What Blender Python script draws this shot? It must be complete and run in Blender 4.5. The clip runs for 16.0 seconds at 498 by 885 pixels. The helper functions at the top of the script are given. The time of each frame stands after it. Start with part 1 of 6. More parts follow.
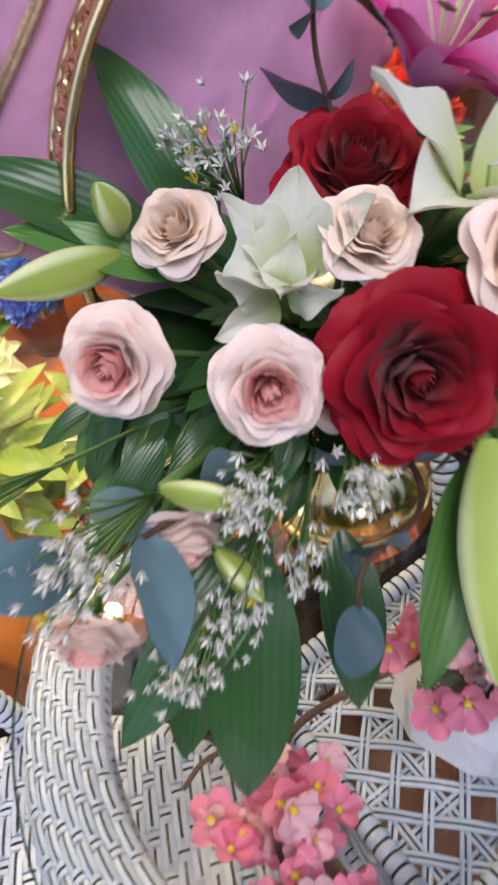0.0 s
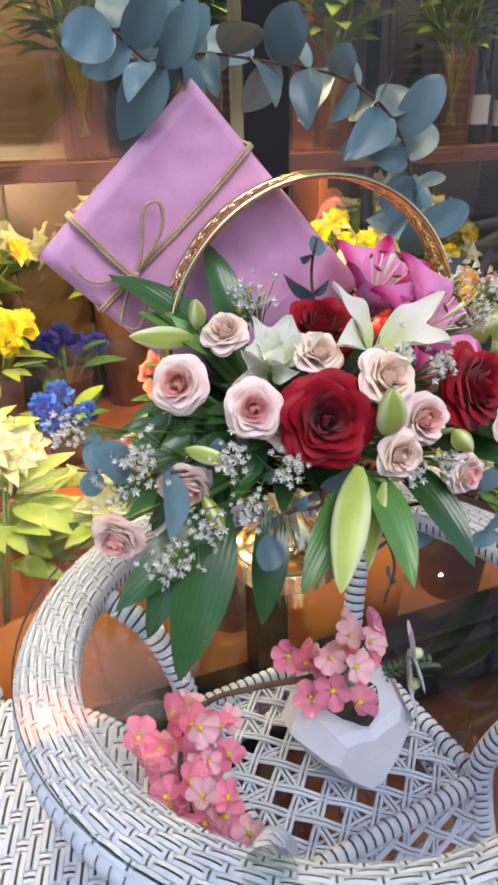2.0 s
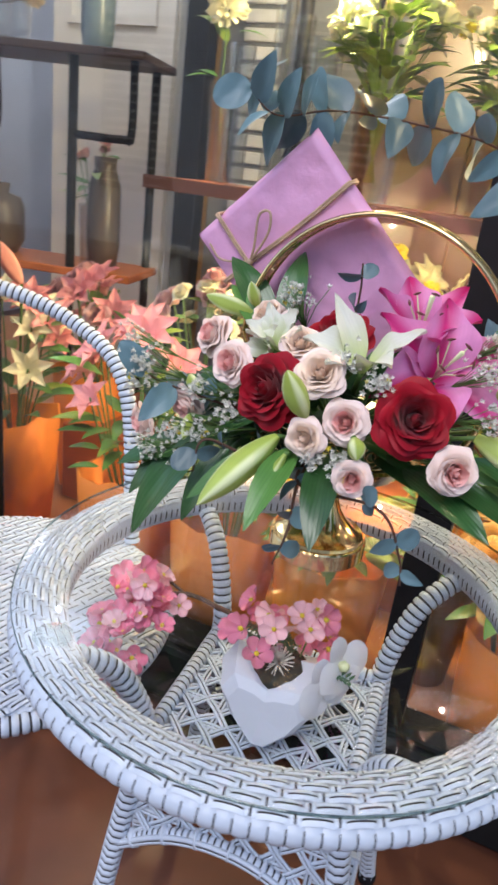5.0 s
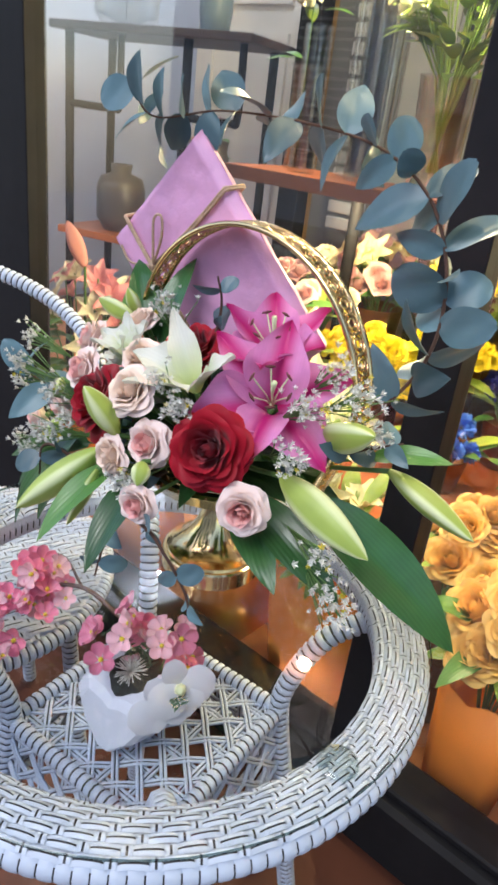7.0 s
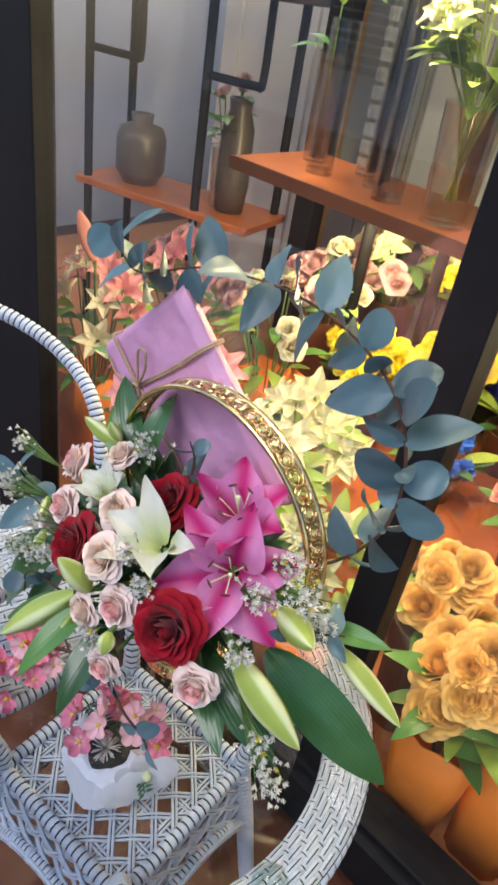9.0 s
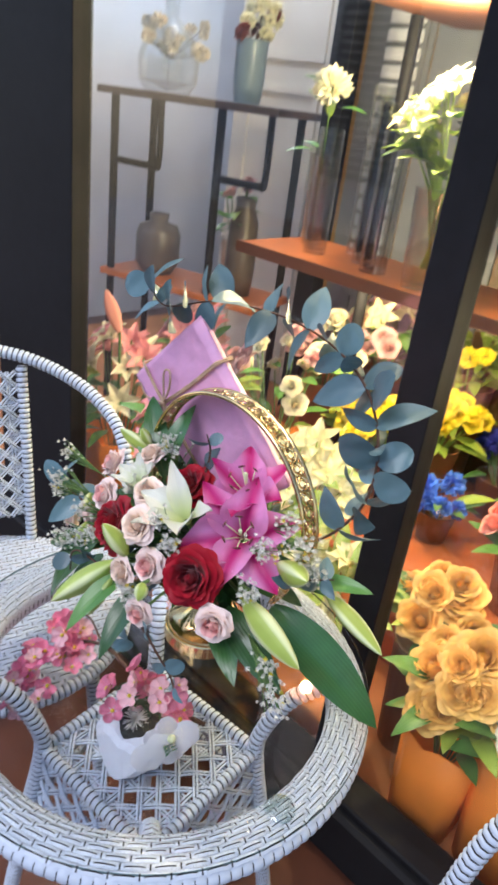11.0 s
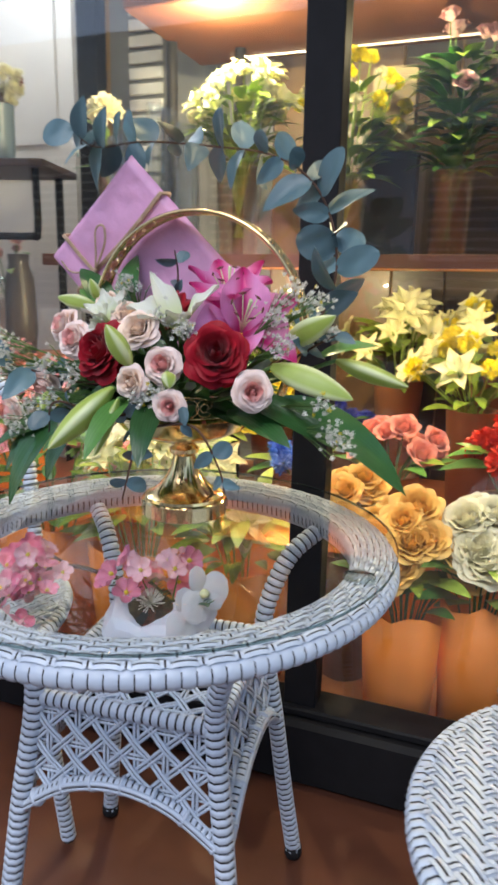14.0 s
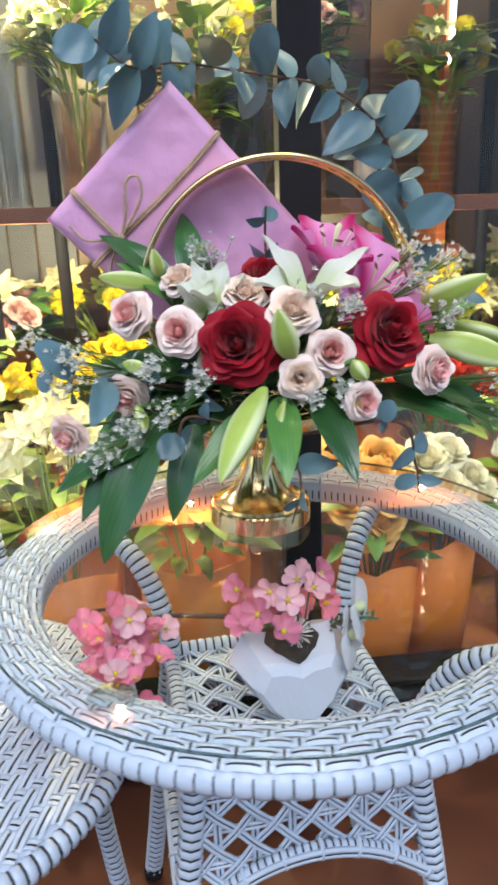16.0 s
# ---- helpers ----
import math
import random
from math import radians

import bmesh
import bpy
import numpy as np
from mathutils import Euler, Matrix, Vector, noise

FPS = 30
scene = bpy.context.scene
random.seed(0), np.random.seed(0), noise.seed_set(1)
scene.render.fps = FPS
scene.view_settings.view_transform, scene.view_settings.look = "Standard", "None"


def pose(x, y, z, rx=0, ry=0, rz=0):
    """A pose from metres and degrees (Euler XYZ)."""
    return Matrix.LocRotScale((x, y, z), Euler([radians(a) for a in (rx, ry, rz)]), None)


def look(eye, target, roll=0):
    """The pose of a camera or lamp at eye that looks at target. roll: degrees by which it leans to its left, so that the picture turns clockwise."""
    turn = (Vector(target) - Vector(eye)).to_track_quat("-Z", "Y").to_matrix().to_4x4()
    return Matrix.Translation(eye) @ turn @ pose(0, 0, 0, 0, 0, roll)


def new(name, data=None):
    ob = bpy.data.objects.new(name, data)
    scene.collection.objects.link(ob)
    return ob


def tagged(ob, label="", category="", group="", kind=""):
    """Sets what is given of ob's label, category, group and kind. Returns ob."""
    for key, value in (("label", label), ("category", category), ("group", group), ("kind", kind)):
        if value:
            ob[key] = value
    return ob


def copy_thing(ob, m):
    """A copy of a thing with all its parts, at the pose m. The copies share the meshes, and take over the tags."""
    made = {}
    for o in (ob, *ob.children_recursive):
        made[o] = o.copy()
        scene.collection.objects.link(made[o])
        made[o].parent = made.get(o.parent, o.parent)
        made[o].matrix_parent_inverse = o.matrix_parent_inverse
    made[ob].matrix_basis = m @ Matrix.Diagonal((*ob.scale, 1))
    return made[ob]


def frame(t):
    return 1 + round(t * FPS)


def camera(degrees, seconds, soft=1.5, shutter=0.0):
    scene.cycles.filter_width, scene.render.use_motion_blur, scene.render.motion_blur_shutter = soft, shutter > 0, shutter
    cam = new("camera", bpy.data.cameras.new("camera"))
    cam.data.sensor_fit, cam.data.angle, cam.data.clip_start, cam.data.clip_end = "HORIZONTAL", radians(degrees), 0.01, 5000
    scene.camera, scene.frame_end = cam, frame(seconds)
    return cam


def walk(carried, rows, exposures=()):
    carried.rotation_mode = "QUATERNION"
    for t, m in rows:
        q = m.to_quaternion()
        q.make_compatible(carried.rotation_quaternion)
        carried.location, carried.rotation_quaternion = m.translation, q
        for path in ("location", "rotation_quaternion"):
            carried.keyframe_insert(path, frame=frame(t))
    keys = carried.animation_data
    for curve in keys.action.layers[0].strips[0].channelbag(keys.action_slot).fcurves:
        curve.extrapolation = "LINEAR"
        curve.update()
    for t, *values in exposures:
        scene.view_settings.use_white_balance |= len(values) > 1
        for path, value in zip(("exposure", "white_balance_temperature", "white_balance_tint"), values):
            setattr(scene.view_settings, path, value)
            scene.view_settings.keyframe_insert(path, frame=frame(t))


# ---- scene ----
# world: origin on the floor under the middle of the round table, x along the shop window, y towards it
cam = camera(40.1, 16.0, soft=2.8, shutter=0.5)
METRES = 3.4
ROWS = [
    (0.0, 0.0, 0.0, 0.0, -12.29, -42.7, 13.66),
    (0.5, -0.0107, -0.0362, 0.0107, -15.79, -38.04, 14.54),
    (1.0, -0.0155, -0.067, 0.0274, -16.75, -35.19, 12.7),
    (1.5, -0.0211, -0.0794, 0.0232, -10.65, -29.79, 5.57),
    (2.0, -0.0137, -0.0876, 0.0119, -6.78, -24.87, 1.33),
    (2.5, 0.0005, -0.1093, 0.0012, -1.92, -20.84, -0.99),
    (3.0, 0.0161, -0.1347, 0.0012, 3.64, -17.72, -2.42),
    (3.5, 0.0403, -0.1445, 0.0041, 8.35, -18.46, -4.52),
    (4.0, 0.0791, -0.1361, 0.0059, 19.67, -19.76, -5.13),
    (6.5, 0.1972, -0.0263, 0.0191, 55.62, -24.0, -7.8),
    (7.0, 0.2044, -0.0114, 0.0284, 56.58, -25.47, -6.51),
    (7.5, 0.1885, 0.0023, 0.0378, 57.95, -31.38, -6.87),
    (8.0, 0.1745, 0.0149, 0.0626, 58.58, -33.9, -7.93),
    (10.5, 0.2251, -0.0093, 0.1373, 61.87, -33.86, -8.14),
    (11.0, 0.2428, -0.0201, 0.1053, 60.31, -26.6, -6.94),
    (11.5, 0.2585, -0.0382, 0.0597, 55.07, -18.7, -6.85),
    (12.0, 0.2776, -0.0584, 0.0197, 51.54, -17.69, -6.5),
    (12.5, 0.2848, -0.0755, 0.0044, 51.16, -17.92, -6.93),
    (13.0, 0.2744, -0.0886, -0.0092, 48.07, -14.99, -6.93),
    (13.5, 0.2549, -0.1075, -0.0195, 43.11, -13.6, -3.13),
    (14.0, 0.2151, -0.1121, -0.0294, 35.5, -12.97, -1.09),
    (14.5, 0.1724, -0.1038, -0.0345, 30.66, -14.66, 1.46),
    (15.0, 0.1377, -0.1076, -0.032, 26.46, -14.9, 2.15),
    (15.5, 0.095, -0.1168, -0.0283, 16.39, -16.05, 2.63),
    (16.0, 0.0567, -0.1284, -0.0225, 8.85, -17.52, 1.86),
]
PLACE = pose(0, 0, 0, 0, 0, -15) @ Matrix.Translation((-0.106, -0.284, 1.11))
walk(cam, [(t, PLACE @ pose(METRES * x, METRES * y, METRES * z, 90 + pitch, roll, yaw)) for t, x, y, z, yaw, pitch, roll in ROWS],
     exposures=((0.0, -0.2, 6520, 18), (0.5, -0.07, 6520, 19), (1.5, 0.0, 6500, 19), (2.0, 0.06, 6480, 17), (3.0, -0.02, 6550, 16), (3.5, -0.04, 6550, 16), (4.0, 0.01, 6450, 15), (6.5, 0.07, 6370, 14), (7.5, 0.14, 6270, 12), (8.2, -0.19, 6380, 14),
                (10.5, 0.08, 6020, 14), (11.0, 0.06, 6150, 15), (11.5, 0.02, 6270, 14), (12.0, 0.05, 6100, 9), (12.5, 0.08, 6020, 7), (13.0, 0.0, 6070, 8), (13.5, -0.03, 6260, 10), (14.0, -0.11, 6350, 11), (14.5, 0.1, 5950, 6), (15.5, 0.09, 6050, 8), (16.0, 0.14, 6150, 8)))
# ---- light ----
world = bpy.data.worlds.new("sky")
scene.world = world
world.use_nodes = True
wt = world.node_tree
sky = wt.nodes.new("ShaderNodeTexSky")
sky.sky_type = "NISHITA"
sky.sun_disc = False
sky.sun_elevation = radians(52)
sky.sun_rotation = radians(200)
sky.dust_density = 1.0
wt.links.new(sky.outputs[0], wt.nodes["Background"].inputs[0])
wt.nodes["Background"].inputs[1].default_value = 0.235
scene.view_settings.exposure = 0.0


def lamp(name, kind, m, energy, color, size=0.1, size_y=0.0):
    data = bpy.data.lights.new(name, kind)
    data.energy, data.color = energy, color
    if kind == "AREA":
        data.size = size
        if size_y:
            data.shape, data.size_y = "RECTANGLE", size_y
    if kind == "SUN":
        data.angle = radians(size)
    if kind == "POINT":
        data.shadow_soft_size = size
    ob = new(name, data)
    ob.matrix_world = m
    return ob


lamp("sun", "SUN", look((0.2, -2.75, 4.25), (0, 0, 0.7)), 1.72, (1.0, 0.985, 0.965), 30)
# shop bulbs along the window under the ceiling, one (22) under the upper shelf; other shelf lights are added fill
for x, y, z, watt in ((-0.5, 0.5, 2.5, 18), (0.35, 0.55, 2.5, 17), (1.2, 0.55, 2.5, 4), (2.1, 0.8, 2.5, 4), (-0.34, 0.99, 1.65, 22), (0.2, 1.04, 1.6, 3), (1.0, 1.04, 1.6, 1.2), (1.7, 1.04, 1.6, 1.5), (-0.1, 1.02, 1.02, 8.5), (0.55, 1.02, 1.02, 7), (-0.52, 1.14, 0.99, 7)):
    lamp("shop_bulb", "POINT", pose(x, y, z), watt * 1.5, (1.0, 0.83, 0.45), 0.018 if watt == 22 else 0.006)
for x, y in ((-1.75, 1.7), (-2.6, 2.3)):
    lamp("back_room_bulb", "POINT", pose(x, y, 2.45), 16, (0.9, 0.95, 1.0), 0.006)

# ---- materials ----


def material(name, color, rough=0.5, metal=0.0, noise_scale=0.0, vary=0.15, bump=0.0, spec=0.5, sheen=0.0, trans=0.0, per_object=0.0, coat=0.0, veins=""):
    mt = bpy.data.materials.new(name)
    mt.use_nodes = True
    nt = mt.node_tree
    b = nt.nodes["Principled BSDF"]
    b.inputs["Roughness"].default_value = rough
    b.inputs["Metallic"].default_value = metal
    b.inputs["Specular IOR Level"].default_value = spec
    b.inputs["Base Color"].default_value = (*color, 1)
    b.inputs["Sheen Weight"].default_value = sheen
    b.inputs["Coat Weight"].default_value = coat
    out = None
    if noise_scale:
        co = nt.nodes.new("ShaderNodeTexCoord")
        n1 = nt.nodes.new("ShaderNodeTexNoise")
        n1.inputs["Scale"].default_value = noise_scale
        n1.inputs["Detail"].default_value = 6
        n2 = nt.nodes.new("ShaderNodeTexNoise")
        n2.inputs["Scale"].default_value = noise_scale * 0.13
        nt.links.new(co.outputs["Object"], n1.inputs[0])
        nt.links.new(co.outputs["Object"], n2.inputs[0])
        mx = nt.nodes.new("ShaderNodeMath")
        mx.operation = "ADD"
        nt.links.new(n1.outputs[0], mx.inputs[0])
        nt.links.new(n2.outputs[0], mx.inputs[1])
        ramp = nt.nodes.new("ShaderNodeMapRange")
        ramp.inputs[1].default_value, ramp.inputs[2].default_value = 0.6, 1.4
        ramp.inputs[3].default_value, ramp.inputs[4].default_value = 1 - vary, 1 + vary
        nt.links.new(mx.outputs[0], ramp.inputs[0])
        hs = nt.nodes.new("ShaderNodeHueSaturation")
        hs.inputs["Color"].default_value = (*color, 1)
        nt.links.new(ramp.outputs[0], hs.inputs["Value"])
        out = hs
        if bump:
            bp = nt.nodes.new("ShaderNodeBump")
            bp.inputs["Strength"].default_value = bump
            bp.inputs["Distance"].default_value = 0.004
            nt.links.new(n1.outputs[0], bp.inputs["Height"])
            nt.links.new(bp.outputs[0], b.inputs["Normal"])
    if veins:
        # fine ribs along the leaf or petal
        vc = nt.nodes.new("ShaderNodeTexCoord")
        wv = nt.nodes.new("ShaderNodeTexWave")
        wv.bands_direction = veins
        wv.inputs["Scale"].default_value = 95
        wv.inputs["Distortion"].default_value = 1.2
        wv.inputs["Detail"].default_value = 1
        wv.inputs["Detail Scale"].default_value = 0.4
        nt.links.new(vc.outputs["Object"], wv.inputs[0])
        vb = nt.nodes.new("ShaderNodeBump")
        vb.inputs["Strength"].default_value = 0.12 if veins == "X" else 0.05
        vb.inputs["Distance"].default_value = 0.0012
        nt.links.new(wv.outputs["Fac"], vb.inputs["Height"])
        if b.inputs["Normal"].links:
            nt.links.new(b.inputs["Normal"].links[0].from_socket, vb.inputs["Normal"])
        nt.links.new(vb.outputs[0], b.inputs["Normal"])
        vm = nt.nodes.new("ShaderNodeMapRange")
        vm.inputs[3].default_value, vm.inputs[4].default_value = (0.93, 1.05) if veins == "X" else (0.985, 1.01)
        nt.links.new(wv.outputs["Fac"], vm.inputs[0])
        vh = nt.nodes.new("ShaderNodeHueSaturation")
        nt.links.new(vm.outputs[0], vh.inputs["Value"])
        nt.links.new(out.outputs[0], vh.inputs["Color"])
        out = vh
    if per_object:
        oi = nt.nodes.new("ShaderNodeObjectInfo")
        mr = nt.nodes.new("ShaderNodeMapRange")
        mr.inputs[3].default_value, mr.inputs[4].default_value = 1 - per_object, 1 + per_object
        nt.links.new(oi.outputs["Random"], mr.inputs[0])
        h2 = nt.nodes.new("ShaderNodeHueSaturation")
        nt.links.new(mr.outputs[0], h2.inputs["Value"])
        if out:
            nt.links.new(out.outputs[0], h2.inputs["Color"])
        else:
            h2.inputs["Color"].default_value = (*color, 1)
        out = h2
    if out:
        nt.links.new(out.outputs[0], b.inputs["Base Color"])
    if trans:
        tl = nt.nodes.new("ShaderNodeBsdfTranslucent")
        tl.inputs[0].default_value = (*color, 1)
        if out:
            nt.links.new(out.outputs[0], tl.inputs[0])
        ms = nt.nodes.new("ShaderNodeMixShader")
        ms.inputs[0].default_value = trans
        nt.links.new(b.outputs[0], ms.inputs[1])
        nt.links.new(tl.outputs[0], ms.inputs[2])
        nt.links.new(ms.outputs[0], nt.nodes["Material Output"].inputs[0])
    return mt


def two_tone(mt, other):
    """Lets the mesh's own pattern (its tint values) blend the material's colour into another."""
    nt = mt.node_tree
    b = nt.nodes["Principled BSDF"]
    src = b.inputs["Base Color"].links[0].from_socket
    at = nt.nodes.new("ShaderNodeAttribute")
    at.attribute_name = "tint"
    mx = nt.nodes.new("ShaderNodeMix")
    mx.data_type = "RGBA"
    mx.inputs["B"].default_value = (*other, 1)
    nt.links.new(at.outputs["Fac"], mx.inputs["Factor"])
    nt.links.new(src, mx.inputs["A"])
    for ln in list(src.links):
        if ln.to_node != mx:
            nt.links.new(mx.outputs["Result"], ln.to_socket)
    return mt


def glass_material(name, tint, ior=1.5):
    mt = bpy.data.materials.new(name)
    mt.use_nodes = True
    nt = mt.node_tree
    nt.nodes.remove(nt.nodes["Principled BSDF"])
    tr = nt.nodes.new("ShaderNodeBsdfTransparent")
    tr.inputs[0].default_value = (*tint, 1)
    gl = nt.nodes.new("ShaderNodeBsdfGlossy")
    gl.inputs["Roughness"].default_value = 0.01
    lw = nt.nodes.new("ShaderNodeLayerWeight")
    pw = nt.nodes.new("ShaderNodeMath")
    pw.operation = "POWER"
    pw.inputs[1].default_value = 4.0
    nt.links.new(lw.outputs["Facing"], pw.inputs[0])
    fr = nt.nodes.new("ShaderNodeMapRange")
    fr.inputs[3].default_value, fr.inputs[4].default_value = ((ior - 1) / (ior + 1)) ** 2, 0.95
    nt.links.new(pw.outputs[0], fr.inputs[0])
    mx = nt.nodes.new("ShaderNodeMixShader")
    nt.links.new(fr.outputs[0], mx.inputs[0])
    nt.links.new(tr.outputs[0], mx.inputs[1])
    nt.links.new(gl.outputs[0], mx.inputs[2])
    nt.links.new(mx.outputs[0], nt.nodes["Material Output"].inputs[0])
    return mt


M_WHITE = material("white_painted_wicker", (0.54, 0.615, 0.725), 0.38, noise_scale=60, vary=0.07, bump=0.12, per_object=0.06)
M_GAP = material("dark_weave_core", (0.025, 0.025, 0.03), 0.6)
M_GOLD = material("polished_gold_metal", (0.9, 0.68, 0.34), 0.14, 1.0, 40, 0.08, 0.03)
M_GLASS = glass_material("window_glass", (0.95, 0.96, 0.96), 2.0)
M_TGLASS = glass_material("table_glass", (0.96, 0.98, 0.985), 1.95)
M_CLEAR = bpy.data.materials.new("clear_glass_body")
M_CLEAR.use_nodes = True
nodes = M_CLEAR.node_tree
nodes.nodes.remove(nodes.nodes["Principled BSDF"])
nodes.links.new(nodes.nodes.new("ShaderNodeBsdfTransparent").outputs[0], nodes.nodes["Material Output"].inputs[0])
M_BLACK = material("black_painted_metal", (0.014, 0.014, 0.016), 0.6, 0.0, 30, 0.2, 0.05, spec=0.15)
M_FLOOR = material("terracotta_floor", (0.118, 0.044, 0.028), 0.42, 0.0, 9, 0.22, 0.1)
M_PAPER = material("pink_wrapping_paper", (0.76, 0.4, 0.64), 0.5, 0.0, 28, 0.2, 0.9)
M_TWINE = material("jute_twine", (0.5, 0.35, 0.24), 0.9, 0.0, 300, 0.3, 0.5)
M_RED = material("red_rose_petal", (0.37, 0.006, 0.02), 0.5, 0.0, 60, 0.2, 0.1, spec=0.2, sheen=0.15, trans=0.15, per_object=0.12)
M_PINK = material("pale_pink_petal", (0.99, 0.82, 0.755), 0.55, 0.0, 50, 0.04, 0.1, sheen=0.1, trans=0.14, per_object=0.04)
M_PINKC = material("pink_petal_heart", (0.97, 0.58, 0.54), 0.55, 0.0, 50, 0.06, 0.1, trans=0.14)
M_CREAM = material("cream_petal", (0.99, 0.82, 0.69), 0.55, 0.0, 50, 0.04, 0.1, trans=0.14, per_object=0.04)
M_LILYW = material("white_lily_petal", (0.84, 0.86, 0.76), 0.45, 0.0, 40, 0.05, 0.1, trans=0.2, veins="Y")
two_tone(M_LILYW, (0.6, 0.7, 0.3))
M_MAG = material("magenta_lily_petal", (0.82, 0.34, 0.66), 0.45, 0.0, 50, 0.16, 0.15, trans=0.2, veins="Y")
nt = M_MAG.node_tree
# a deep crimson stripe along the middle of each petal, fading into the pale edge
src = nt.nodes["Principled BSDF"].inputs["Base Color"].links[0].from_socket
pc, sep, side, stripe, mix = (nt.nodes.new("ShaderNode" + k) for k in ("TexCoord", "SeparateXYZ", "Math", "MapRange", "Mix"))
side.operation = "ABSOLUTE"
stripe.interpolation_type = "SMOOTHSTEP"
stripe.inputs[1].default_value, stripe.inputs[2].default_value = 0.0, 0.017
stripe.inputs[3].default_value, stripe.inputs[4].default_value = 1.0, 0.0
mix.data_type = "RGBA"
mix.inputs["B"].default_value = (0.56, 0.02, 0.2, 1)
nt.links.new(pc.outputs["Object"], sep.inputs[0])
nt.links.new(sep.outputs["Y"], side.inputs[0])
nt.links.new(side.outputs[0], stripe.inputs[0])
nt.links.new(stripe.outputs[0], mix.inputs["Factor"])
old = [ln.to_socket for ln in src.links]
nt.links.new(src, mix.inputs["A"])
for sock in old:
    nt.links.new(mix.outputs["Result"], sock)
M_LEAF = material("dark_green_leaf", (0.035, 0.115, 0.03), 0.3, 0.0, 30, 0.3, 0.12, per_object=0.3, coat=0.1, veins="X")
M_LEAF2 = material("fresh_green_leaf", (0.085, 0.22, 0.045), 0.35, 0.0, 30, 0.25, 0.12, per_object=0.25, veins="X")
M_EUC = material("eucalyptus_leaf", (0.1, 0.182, 0.212), 0.42, 0.0, 25, 0.25, 0.1, per_object=0.4)
M_BUD = material("green_lily_bud", (0.36, 0.47, 0.09), 0.4, 0.0, 30, 0.2, 0.1, per_object=0.12)
two_tone(M_BUD, (0.72, 0.78, 0.46))
M_BUDP = material("pale_lily_bud_rib", (0.66, 0.72, 0.42), 0.4, 0.0, 30, 0.1, 0.1)
M_STEM = material("green_stem", (0.1, 0.2, 0.05), 0.5, 0.0, 40, 0.2)
M_TWIG = material("brown_twig", (0.09, 0.045, 0.03), 0.8, 0.0, 60, 0.3, 0.4)
M_STAT = material("white_statice", (0.78, 0.78, 0.72), 0.6, 0.0, 60, 0.08)
M_YEL = material("yellow_floret", (0.75, 0.62, 0.04), 0.5, 0.0, 60, 0.1)
M_ANTH = material("brown_anther", (0.12, 0.03, 0.03), 0.7)

# ---- mesh tools ----


